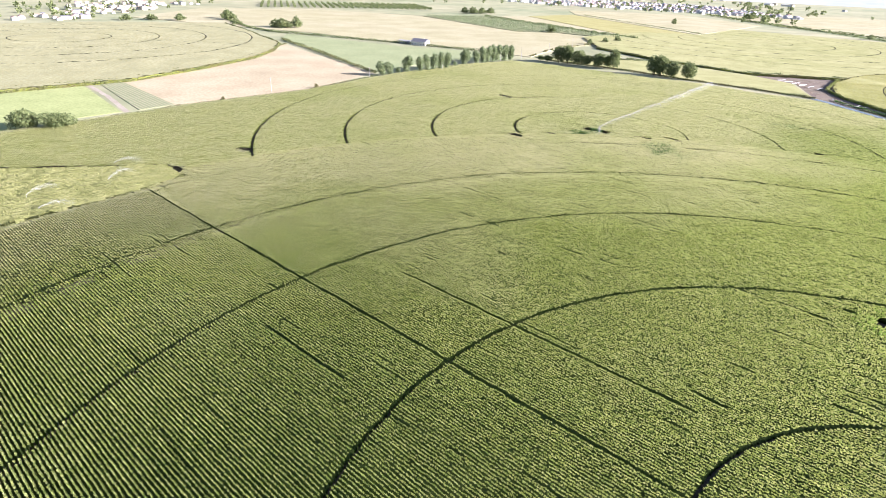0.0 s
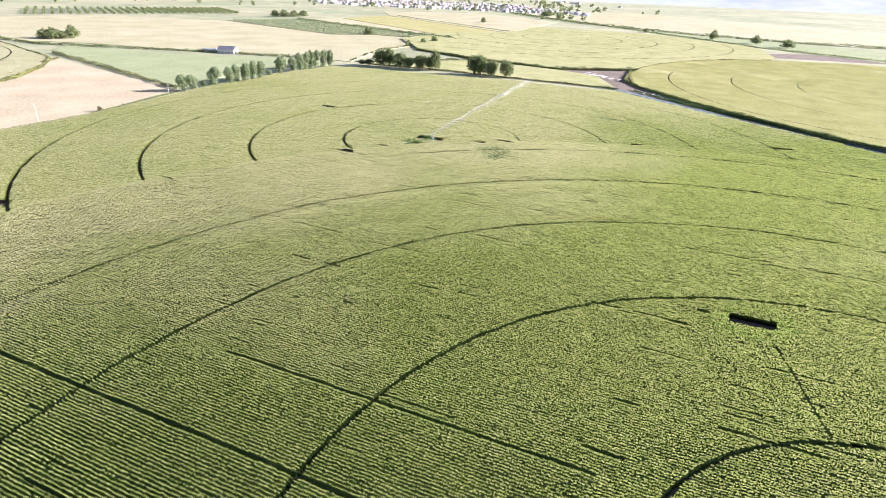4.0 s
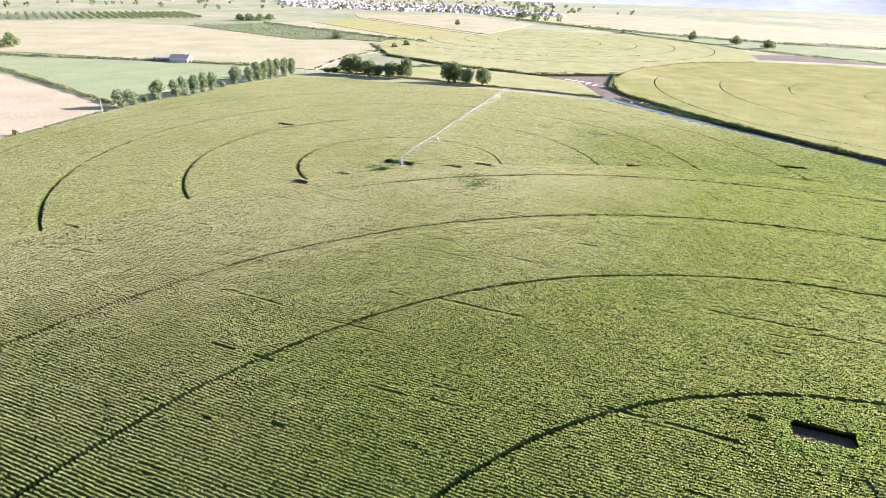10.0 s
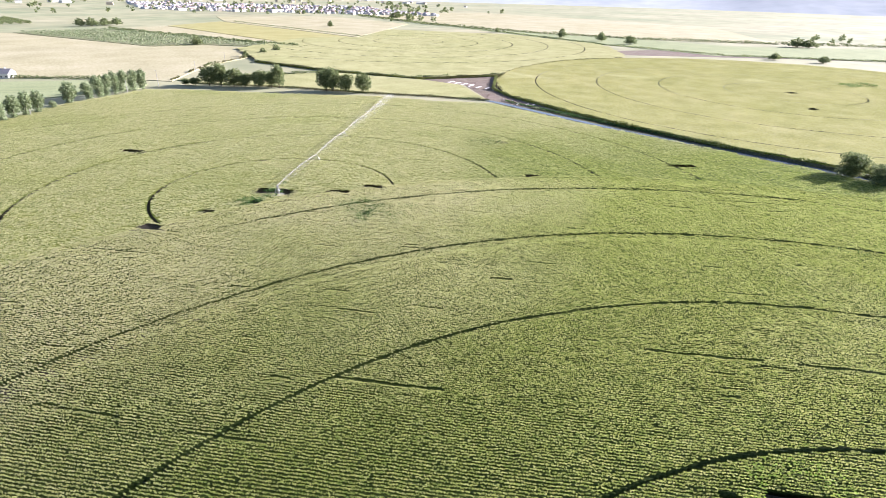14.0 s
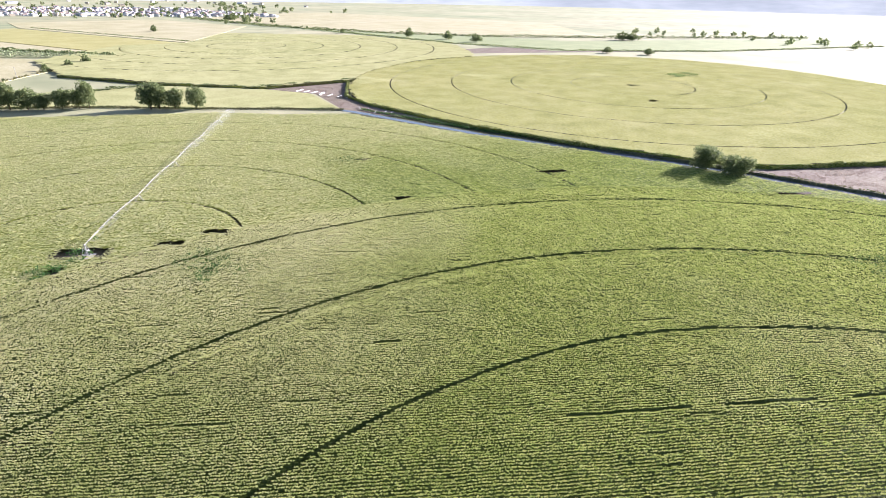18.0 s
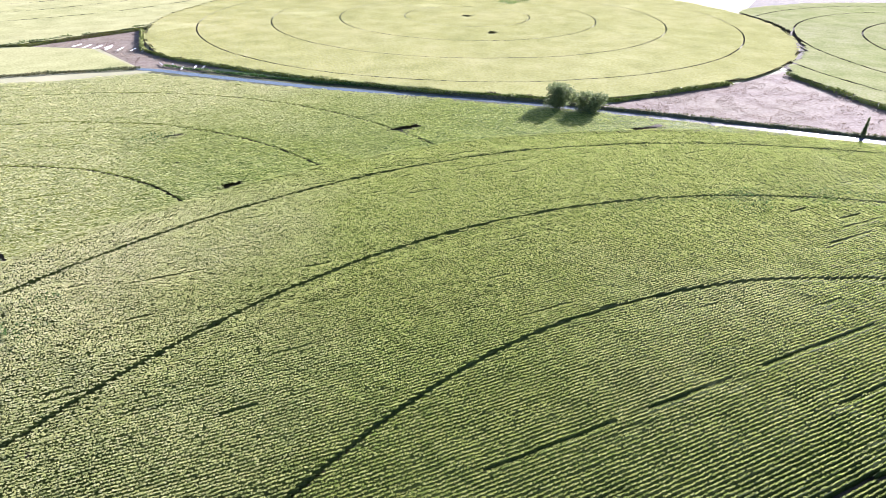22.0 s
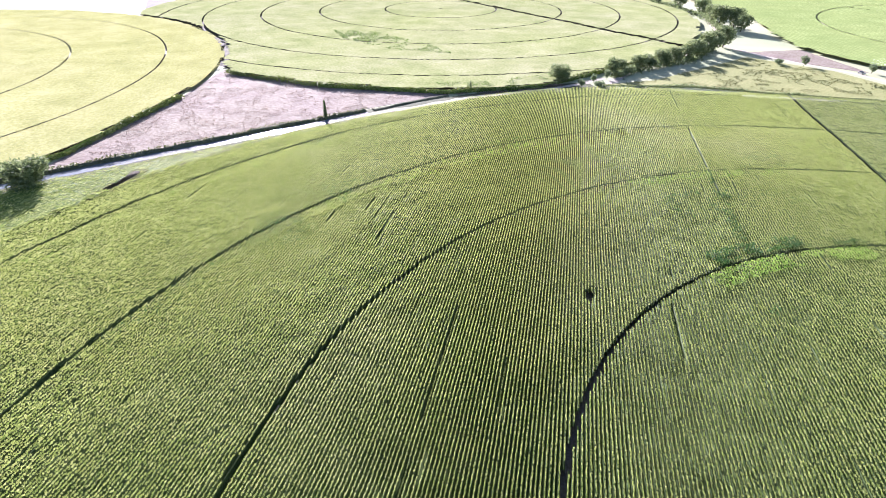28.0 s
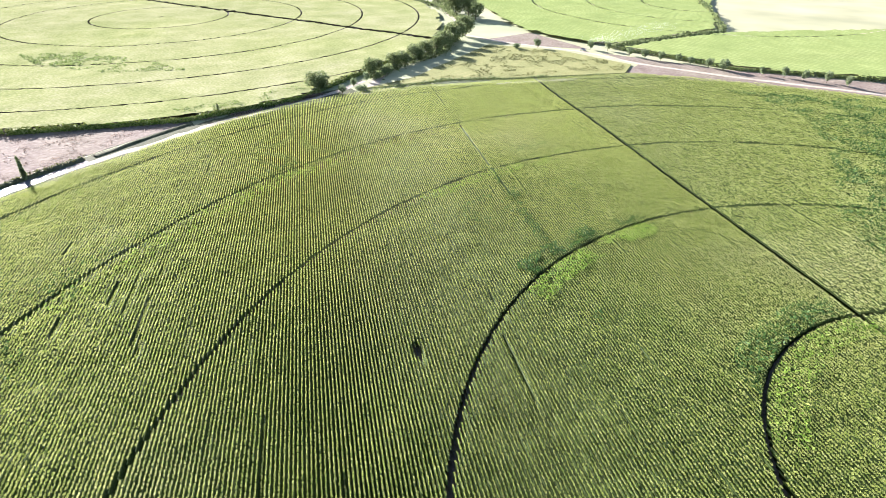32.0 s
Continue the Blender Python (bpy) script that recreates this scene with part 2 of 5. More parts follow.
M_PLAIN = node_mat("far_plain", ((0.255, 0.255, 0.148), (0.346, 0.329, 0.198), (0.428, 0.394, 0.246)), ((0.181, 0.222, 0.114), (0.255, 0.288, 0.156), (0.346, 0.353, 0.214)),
                   fine=0.02, patch=0.004, zone=0.0035, rough=0.9)
M_GRASS = node_mat("bank_grass", ((0.068, 0.102, 0.034), (0.129, 0.17, 0.061), (0.211, 0.245, 0.102)), ((0.122, 0.116, 0.054), (0.184, 0.163, 0.075), (0.258, 0.224, 0.116)), fine=1.2, patch=0.2, zone=0.05, rough=0.7, leaf=0.2, piece=0.4)
M_LEAF = node_mat("tree_leaves", ((0.10, 0.134, 0.058), (0.18, 0.22, 0.094), (0.277, 0.325, 0.15)), None, fine=1.0, patch=0.25, rough=0.6, leaf=0.4, piece=0.4, spec=0.1)
M_POPLAR = node_mat("poplar_leaves", ((0.133, 0.179, 0.086), (0.218, 0.274, 0.14), (0.344, 0.391, 0.227)), None, fine=1.0, patch=0.25, rough=0.6, leaf=0.3, piece=0.4, spec=0.15)
M_BARK = node_mat("bark", ((0.06, 0.045, 0.03), (0.11, 0.085, 0.06), (0.17, 0.135, 0.10)), None, fine=6.0, patch=1.0, rough=0.9, bump=0.05)
M_STEEL = plain_mat("galvanised_steel", (0.40, 0.405, 0.41), 0.45, 0.5)
M_RUBBER = plain_mat("tyre_rubber", (0.03, 0.03, 0.03), 0.85)
M_CONCRETE = plain_mat("concrete", (0.429, 0.413, 0.39), 0.85)
M_WOOD = plain_mat("pole_wood", (0.45, 0.40, 0.33), 0.8)
M_WHITE = plain_mat("white_render", (0.608, 0.601, 0.577), 0.8)
M_CREAM = plain_mat("cream_render", (0.515, 0.452, 0.359), 0.8)
M_ROOF = plain_mat("clay_tiles", (0.359, 0.265, 0.218), 0.85)
M_SLATE = plain_mat("grey_roof", (0.20, 0.20, 0.22), 0.6)
M_DARK = plain_mat("dark_glass", (0.03, 0.035, 0.04), 0.2)
M_PIPE = plain_mat("aluminium_pipe", (0.429, 0.437, 0.452), 0.45, 0.2)
M_DROPS = node_mat("water_drops", ((0.85, 0.87, 0.9), (0.9, 0.92, 0.94), (0.95, 0.96, 0.97)), None, rough=0.3, leaf=0.5)
M_WATER = plain_mat("canal_water", (0.09, 0.115, 0.14), 0.16)
M_DRY = node_mat("dry_brush", ((0.19, 0.143, 0.109), (0.272, 0.211, 0.17), (0.367, 0.299, 0.252)), None, fine=0.8, patch=0.1, rough=0.9, leaf=0.35, piece=0.5, spec=0.1)
# verge and bank tone darkened to hold the shade along the canal
M_VERGE_SHADE = node_mat("canal_verge_shade", ((0.048, 0.057, 0.029), (0.081, 0.088, 0.048), (0.119, 0.119, 0.071)), None, fine=1.0, patch=0.15, rough=0.9, bump=0.1, spec=0.1)

# ---- builders ----


def mesh_of(name, verts, faces, material, second=None):
    """A mesh from arrays: points (n, 3) and faces (n, 3 or 4)."""
    me = bpy.data.meshes.new(name)
    k = faces.shape[1]
    me.vertices.add(len(verts))
    me.vertices.foreach_set("co", np.ascontiguousarray(verts, dtype=np.float32).ravel())
    me.loops.add(faces.size)
    me.loops.foreach_set("vertex_index", np.ascontiguousarray(faces, dtype=np.int32).ravel())
    me.polygons.add(len(faces))
    me.polygons.foreach_set("loop_start", np.arange(0, faces.size, k, dtype=np.int32))
    me.update(calc_edges=True)
    me.materials.append(material)
    if second is not None:
        me.materials.append(second[0])
        me.polygons.foreach_set("material_index", second[1].astype(np.int32))
    return me


def from_bm(name, bm, material):
    me = bpy.data.meshes.new(name)
    bm.to_mesh(me)
    bm.free()
    me.materials.append(material)
    return me


def part(name, bm, material, parent, label=""):
    """Links a bmesh, or a mesh that stands, as one part under a thing."""
    me = bm if isinstance(bm, bpy.types.Mesh) else from_bm(name, bm, material)
    ob = new(name, me)
    ob.parent = parent
    return tagged(ob, label)


def box(bm, x0, y0, z0, x1, y1, z1):
    m = Matrix.Translation(((x0 + x1) / 2, (y0 + y1) / 2, (z0 + z1) / 2)) @ Matrix.Diagonal((x1 - x0, y1 - y0, z1 - z0, 1))
    bmesh.ops.create_cube(bm, size=1, matrix=m)
    return bm


def rod(bm, a, b, r0, r1=None, sides=6):
    """A tapered rod from a to b."""
    a, b = Vector(a), Vector(b)
    way = b - a
    m = Matrix.Translation((a + b) / 2) @ way.to_track_quat("Z", "Y").to_matrix().to_4x4()
    bmesh.ops.create_cone(bm, cap_ends=True, segments=sides, radius1=r0, radius2=r0 if r1 is None else r1, depth=way.length, matrix=m)
    return bm


TABLE = np.random.default_rng(7).random((256, 256))


def mottle(x, y, size, seed=0):
    """Smooth noise from 0 to 1 over the plan, in blobs of that many metres."""
    u, v = x / size + 17.3 * seed, y / size + 41.7 * seed
    i, j = np.floor(u).astype(int), np.floor(v).astype(int)
    fu, fv = u - i, v - j
    fu, fv = fu * fu * (3 - 2 * fu), fv * fv * (3 - 2 * fv)
    t = lambda a, b: TABLE[a % 256, b % 256]
    return (t(i, j) * (1 - fu) + t(i + 1, j) * fu) * (1 - fv) + (t(i, j + 1) * (1 - fu) + t(i + 1, j + 1) * fu) * fv


def inside(x, y, poly):
    """Which of the points lie in the polygon."""
    hit = np.zeros(x.shape, bool)
    for (x0, y0), (x1, y1) in zip(poly, poly[1:] + poly[:1]):
        if y0 != y1:
            hit ^= ((y0 > y) != (y1 > y)) & (x < (x1 - x0) * (y - y0) / (y1 - y0) + x0)
    return hit


def grid_mesh(name, x, y, z, keep, material, cut=None, open_cells=None, top=None, both=True):
    """A mesh from a grid of points, with the faces whose four corners are kept and none of which is cut."""
    if cut is not None:
        keep = keep & ~cut
    ids = np.arange(x.size).reshape(x.shape)
    ok = keep[:-1, :-1] & keep[1:, :-1] & keep[1:, 1:] & keep[:-1, 1:]
    if open_cells is not None:
        ok &= ~(open_cells[:-1, :-1] | (open_cells[1:, :-1] if both else False))
    q = np.stack([ids[:-1, :-1][ok], ids[1:, :-1][ok], ids[1:, 1:][ok], ids[:-1, 1:][ok]], 1)
    used, q = np.unique(q, return_inverse=True)
    v = np.stack([x.ravel()[used], y.ravel()[used], z.ravel()[used]], 1)
    second = None if top is None else (top[0], top[1][:-1, :-1][ok] & top[1][1:, :-1][ok])
    return mesh_of(name, v, q.reshape(-1, 4), material, second)


def parcel(name, pts, height, material, label, category, kind="structure", z=0.0, lumpy=0.0):
    """A piece of land or a low crop: a slab over a polygon."""
    bm = bmesh.new()
    top = [bm.verts.new((px, py, z + height)) for px, py in pts]
    low = [bm.verts.new((px, py, z - 0.3)) for px, py in pts]
    bm.faces.new(top)
    for k in range(len(pts)):
        bm.faces.new((top[k - 1], low[k - 1], low[k], top[k]))
    bmesh.ops.recalc_face_normals(bm, faces=bm.faces[:])
    bmesh.ops.triangulate(bm, faces=[f for f in bm.faces if len(f.verts) > 4])
    return tagged(new(name, from_bm(name, bm, material)), label, category, kind=kind)


def offsets(pts, step=4.0):
    """Points along a line at even steps, with the normals to its left."""
    p = np.array(pts, float)
    seg = np.linalg.norm(np.diff(p, axis=0), axis=1)
    s = np.r_[0, np.cumsum(seg)]
    w = np.linspace(0, s[-1], max(2, int(s[-1] / step) + 1))
    q = np.stack([np.interp(w, s, p[:, 0]), np.interp(w, s, p[:, 1])], 1)
    d = np.gradient(q, axis=0)
    d /= np.linalg.norm(d, axis=1)[:, None]
    return q, np.stack([-d[:, 1], d[:, 0]], 1)


def ribbon(name, pts, left, right, z, material, label, category, wave=0.6, kind="structure"):
    """A strip of ground along a line, between two offsets to its left."""
    q, nrm = offsets(pts)
    rng = np.random.default_rng(len(q))
    rows = [q + nrm * (o + wave * (rng.random(len(q)) - 0.5) * (0.3 + 0.7 * (k in (0, 2))))[:, None] for k, o in enumerate((left, (left + right) / 2, right))]
    x, y = np.stack([r[:, 0] for r in rows]), np.stack([r[:, 1] for r in rows])
    return tagged(new(name, grid_mesh(name, x, y, np.full(x.shape, z), np.ones(x.shape, bool), material)), label, category, kind=kind)


def cards(name, centres, sizes, material, seed=0, stretch=1.0, along=None):
    """Leaves or clumps: bent four-sided blades at the centres, turned every way."""
    rng = np.random.default_rng(seed)
    n = len(centres)
    a = rng.normal(size=(n, 3))
    if along is not None:
        a = a * 0.38 + np.array(along) * np.sign(rng.random((n, 1)) - 0.5)
    a /= np.linalg.norm(a, axis=1)[:, None]
    b = np.cross(a, rng.normal(size=(n, 3)))
    b /= np.linalg.norm(b, axis=1)[:, None]
    c = np.cross(a, b)
    s = np.asarray(sizes)[:, None] * np.ones((n, 1))
    v = np.stack([centres - a * s * stretch, centres + b * s * 0.55 + c * s * 0.2, centres + a * s * stretch, centres - b * s * 0.55 + c * s * 0.2], 1).reshape(-1, 3)
    return mesh_of(name, v, np.arange(4 * n).reshape(-1, 4), material)


# ---- the land ----
B = (85.0, 31.0)                     # middle of the circle that the drone flies round
A = (88.2, 319.3)                    # pivot of the half circle north of it
B_TRACKS, A_TRACKS = (53.5, 108.2, 163.0, 211.5, 261.0), (48.8, 97.3, 146.0, 192.5)
MAIZE = [(-144, 161), (-139, 167), (-116, 201), (-108, 217), (-121, 230), (-185, 217), (-260, 206), (-232, 262), (-205, 293), (-186, 317), (-168, 340), (-103, 408), (-62, 475), (2, 555), (66, 606),
         (106, 583), (160, 541), (222, 503), (256, 462), (287, 440), (294, 404), (306, 336), (324, 271), (335, 219), (341, 188), (347, 129), (353, 88), (359, 40), (362, 5), (357, -29), (346, -62), (328, -93),
         (290, -139), (250, -186), (197, -205), (132, -220), (60, -243), (0, -243), (-100, -180), (-180, -60), (-195, 60), (-170, 130)]
HOLES = [(41, 413, 10, 4), (38, 303, 8, 4.5), (58, 309, 7, 2), (77, 311, 5, 5), (87, 320, 14, 6), (111, 307, 8, 4), (126, 306, 8, 4), (277, 264, 13, 4), (121, 121, 11.5, 4.5), (-97, 257, 8, 4), (198, 286, 6, 2.5),
         (222, 343, 7, 2), (328, 170, 16, 3), (111.7, 128.5, 3.5, 1.8), (200.2, 69.4, 3.0, 1.0), (-42, 274.8, 7, 1.2), (5.6, 162.2, 1.8, 1.2), (18.8, 156, 3.2, 0.9)]
LANES = [(134.25, -85, 58), (84.0, 44, 64), (163.5, 78, 96), (172.5, 94, 104), (181.5, 84, 91), (190.5, 120, 128), (83.25, -72, -46), (22.5, -145, -60), (60.0, 118, 262), (69.75, -162, -144), (164.25, -89, -82), (-8.25, -174, -162), (28.5, -64, -56), (103.5, 60, 66), (104.25, 61, 65), (45.0, -60, -20), (110.25, -120, -95), (120.75, 20, 36), (-20.25, -150, -120)]
HEADLAND = 276.5
row_x, row_y = math.cos(radians(ROW_DEG)), math.sin(radians(ROW_DEG))


def maize_height(x, y):
    """How high the maize stands at a place: none in wheel tracks, on the service line, in the clearings and outside the field."""
    wob = (mottle(x, y, 7, 3) - 0.5) * 0.8
    h = 2.15 + 0.5 * (mottle(x, y, 35, 1) - 0.5) + 0.4 * (mottle(x, y, 6, 2) - 0.5) + 0.3 * (mottle(x, y, 1.3, 7) - 0.5)
    rb = np.hypot(x - B[0], y - B[1])
    in_b = rb < HEADLAND
    h = np.where(np.abs(rb - HEADLAND + 0.5 * wob) < 0.8, h * 1.1, h)
    along = (x - B[0]) * row_x + (y - B[1]) * row_y
    across = -(x - B[0]) * row_y + (y - B[1]) * row_x
    h = np.where((across > -0.4) & (across < 0.4) & in_b, np.where(along > 0, 0.1, h * 0.3), h)
    h = np.where((across > 0.4) & (across < 0.9) & (along > 0) & in_b, h * 0.82, h)
    for hx, hy, length, width in HOLES:
        u, v = (x - hx) * row_x + (y - hy) * row_y, -(x - hx) * row_y + (y - hy) * row_x
        h = np.where((np.abs(u + wob) < length / 2) & (np.abs(v + wob) < width / 2), 0.05, h)
    # gaps where plants failed, in short runs along the rows, and whole rows missed by the drill
    u, v = (x - B[0]) * row_x + (y - B[1]) * row_y, -(x - B[0]) * row_y + (y - B[1]) * row_x
    gaps = mottle(u / 2.5, v / 0.75, 1.0, 5)
    h = np.where(gaps > 0.992, h * 0.3, h)
    # thin and full runs of a row
    run = mottle(u / 14.0, v / 0.75, 1.0, 8)
    h = np.where(run > 0.9, h * 0.84, np.where(run < 0.1, h * 1.07, h))
    for lv, u0, u1 in LANES:
        h = np.where((np.abs(v - lv) < 0.3) & (u > u0) & (u < u1) & (mottle(u, v, 9, 13) > 0.25), h * 0.68, h)
    # a trodden path from the clearing
    s = np.clip(((x - 118) * -14 + (y - 110) * -27) / (14 * 14 + 27 * 27), 0, 1)
    h = np.where(np.hypot(x - 118 + 14 * s, y - 110 + 27 * s) < 0.38, h * 0.6, h)
    edge = mottle(x, y, 4, 6) * 2.4 - 1.2
    return np.where(inside(x + edge, y + edge, MAIZE), h, 0.0)


def in_circle(x, y):
    return np.hypot(x - B[0], y - B[1]) < HEADLAND


def grown_over(x, y):
    """The western half, where the outer tracks have nearly closed."""
    return in_circle(x, y) & (x < 100 - 0.3 * (y - 200))


WHEELS = [(*B, r, in_circle, 1.0) for r in B_TRACKS[:3]] + [(*B, r, lambda x, y: in_circle(x, y) & ~grown_over(x, y), 1.0) for r in B_TRACKS[3:]]
WHEELS += [(*B, B_TRACKS[3], grown_over, 0.7), (*B, B_TRACKS[4], grown_over, 0.35)]
WHEELS += [(*A, r, lambda x, y: ~in_circle(x, y) & (x < A[0]) & (y < A[1] + 25), 1.1) for r in A_TRACKS] + [(*A, r, lambda x, y: ~in_circle(x, y) & ((x >= A[0]) | (y >= A[1] + 25)), 0.75) for r in A_TRACKS]
WHEELS += [(*A, r, lambda x, y: (x > 308) & (y > 296) & (y < 322), 0.6) for r in (235.5, 238.5)]


def on_track(x, y, wheels, half):
    hit = np.zeros(x.shape, bool)
    for cx, cy, r, where, share in wheels:
        hit |= (np.abs(np.hypot(x - cx, y - cy) - r) < half * share) & where(x, y)
    return hit


def maize(name, u_span, v_span, du, profile, keep_where, material, label, seed, base=(0, 0), turn=None, tall=maize_height, jitter=0.05, ragged=0.12, wheels=WHEELS, half=0.44, top=None):
    """Maize in straight rows 0.75 m apart: ridges of leaf with hollows between, uneven along the row, and open where wheels run.
    profile: places across a row and how far up the plants reach there."""
    rng = np.random.default_rng(seed)
    c, s = (row_x, row_y) if turn is None else (math.cos(radians(turn)), math.sin(radians(turn)))
    u = np.arange(*u_span, du)
    k = np.arange(*v_span, 0.75)
    n = len(profile)
    # the rows' ends at a wheel track lie on its edges
    us, open_cell = np.tile(u, (len(k), 1)), np.zeros((len(k), len(u)), bool)
    for cx, cy, r, where, share in wheels:
        u0, v0 = (cx - base[0]) * c + (cy - base[1]) * s, -(cx - base[0]) * s + (cy - base[1]) * c
        inner = np.sqrt(np.maximum((r - half * share) ** 2 - (k - v0) ** 2, 0))
        outer = np.sqrt(np.maximum((r + half * share) ** 2 - (k - v0) ** 2, 0))
        for side in (-1, 1):
            at = u0 + side * (inner + outer) / 2
            px, py = base[0] + at * c - k * s, base[1] + at * s + k * c
            for row in np.where((outer > 0) & where(px, py))[0]:
                e = rng.normal() * 0.07
                lo, hi = sorted((u0 + side * inner[row] + e, u0 + side * outer[row] + e))
                i0, i1 = int((lo - u[0]) / du), int(math.ceil((hi - u[0]) / du))
                i1 = max(i1, i0 + 1)
                if i0 < 1 or i1 > len(u) - 2:
                    continue
                us[row, i0], us[row, i1] = lo, hi
                open_cell[row, i0:i1] = True
    uu = np.repeat(us, n, 0)
    vv = np.broadcast_to((k[:, None] + np.array([p for p, _ in profile])[None]).reshape(-1, 1), uu.shape)
    up = np.broadcast_to(np.tile(np.array([q for _, q in profile]), len(k))[:, None], uu.shape)
    cells = np.repeat(open_cell, n, 0)
    clump = np.repeat(rng.random((len(k), len(u))), n, 0) - 0.5
    x, y = base[0] + uu * c - vv * s, base[1] + uu * s + vv * c
    ok = keep_where(x, y)
    # trim the grid to what is kept
    ri, ci = np.where(ok.any(1))[0], np.where(ok.any(0))[0]
    cut = (slice(ri[0], ri[-1] + 1), slice(ci[0], ci[-1] + 1))
    x, y, ok, up, clump, cells = (q[cut] for q in (x, y, ok, up, clump, cells))
    h = tall(x, y)
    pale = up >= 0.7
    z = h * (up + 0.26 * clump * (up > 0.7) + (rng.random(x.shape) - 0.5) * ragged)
    near = h > 0.0
    near[1:] |= h[:-1] > 0
    near[:-1] |= h[1:] > 0
    x = x + rng.normal(size=x.shape) * jitter
    y = y + rng.normal(size=x.shape) * jitter
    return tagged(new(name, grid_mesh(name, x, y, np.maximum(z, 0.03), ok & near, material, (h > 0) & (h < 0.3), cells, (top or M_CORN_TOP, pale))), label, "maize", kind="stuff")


def maize_tops(name, u_span, v_span, step, size, keep_where, material, label, seed, base, turn=None, tall=maize_height, loose=0.04, wheels=WHEELS, half=0.5):
    """The top leaves and tassels of the maize, clump by clump along the rows."""
    rng = np.random.default_rng(seed)
    c, s = (row_x, row_y) if turn is None else (math.cos(radians(turn)), math.sin(radians(turn)))
    u, v = np.meshgrid(np.arange(*u_span, step), np.arange(*v_span, 0.75))
    u, v = (u + (rng.random(u.shape) - 0.5) * step).ravel(), (v + rng.normal(size=v.shape) * loose).ravel()
    x, y = base[0] + u * c - v * s, base[1] + u * s + v * c
    ok = keep_where(x, y)
    x, y = x[ok], y[ok]
    h = tall(x, y)
    ok = (h > 0.9) & ~on_track(x, y, wheels, half + 0.1)
    x, y, h = x[ok], y[ok], h[ok]
    z = h * (0.90 + 0.16 * rng.random(len(h)))
    return tagged(new(name, cards(name, np.c_[x, y, z], size * (0.7 + 0.6 * rng.random(len(h))), material, seed, 1.0, (0.35 * c, 0.35 * s, 1.0))), label, "maize", kind="stuff")


def maize_crowns(name, u_span, v_span, step, keep_where, material, label, seed, base, turn=None, tall=maize_height, wheels=WHEELS, half=0.42, spread=1.0):
    """The crowns of the maize, plant clump by plant clump along the rows: each a tuft of four broad leaves that rise from the stalk."""
    rng = np.random.default_rng(seed)
    c, s = (row_x, row_y) if turn is None else (math.cos(radians(turn)), math.sin(radians(turn)))
    u, v = np.meshgrid(np.arange(*u_span, step), np.arange(*v_span, 0.75))
    u = (u + (rng.random((len(v), 1)) + 0.4 * rng.random(u.shape)) * step).ravel()
    v = (v + rng.normal(size=v.shape) * 0.035).ravel()
    x, y = base[0] + u * c - v * s, base[1] + u * s + v * c
    ok = keep_where(x, y)
    x, y = x[ok], y[ok]
    h = tall(x, y)
    ok = (h > 0.3) & ~on_track(x, y, wheels, half + 0.12) & (rng.random(len(h)) > 0.015)
    x, y, h = x[ok], y[ok], h[ok]
    n = len(h)
    # crowns widen northward and at the sides, sized to fit brightness in the camera's view
    full = np.clip((y - 215.0) / 90.0, 0.0, 1.0) + 0.45 * (mottle(x, y, 28, 61) - 0.5) + 0.9 * np.clip((-10.0 - x) / 70.0, 0.0, 1.0) + 0.55 * np.clip((x - 170.0) / 90.0, 0.0, 1.0) + np.clip((-10.0 - y) / 70.0, 0.0, 1.0)
    wide = (0.142 + 0.088 * np.clip(full, 0, 1.2)) * (0.88 + 0.24 * rng.random(n))
    wide = wide * spread
    long = min(step, 1.4) * (0.48 + 0.22 * rng.random(n))
    top = h * (0.94 + 0.09 * rng.random(n))
    rise = (0.32 + 0.2 * rng.random(n)) * (0.7 if spread > 1.0 else 1.0)
    turned = rng.random(n) * 1.5
    p = np.empty((n, 9, 3))
    au, av = long * rng.normal(size=n) * 0.15, wide * rng.normal(size=n) * 0.15
    p[:, 0] = np.c_[x + au * c - av * s, y + au * s + av * c, top - rise * 1.35]
    for k in range(8):
        way = turned + (k // 2) * 1.5708 + (k % 2) * 1.25 - 0.6 + rng.normal(size=n) * 0.12
        out = 0.9 + 0.35 * rng.random(n)
        au, av = long * out * np.cos(way), wide * out * np.sin(way)
        p[:, k + 1] = np.c_[x + au * c - av * s, y + au * s + av * c, top - rise * (0.9 * rng.random(n) ** 1.3)]
    f = np.array([(0, 1, 2), (0, 3, 4), (0, 5, 6), (0, 7, 8)])[None] + 9 * np.arange(n)[:, None, None]
    return tagged(new(name, mesh_of(name, p.reshape(-1, 3), f.reshape(-1, 3), material)), label, "maize", kind="stuff")


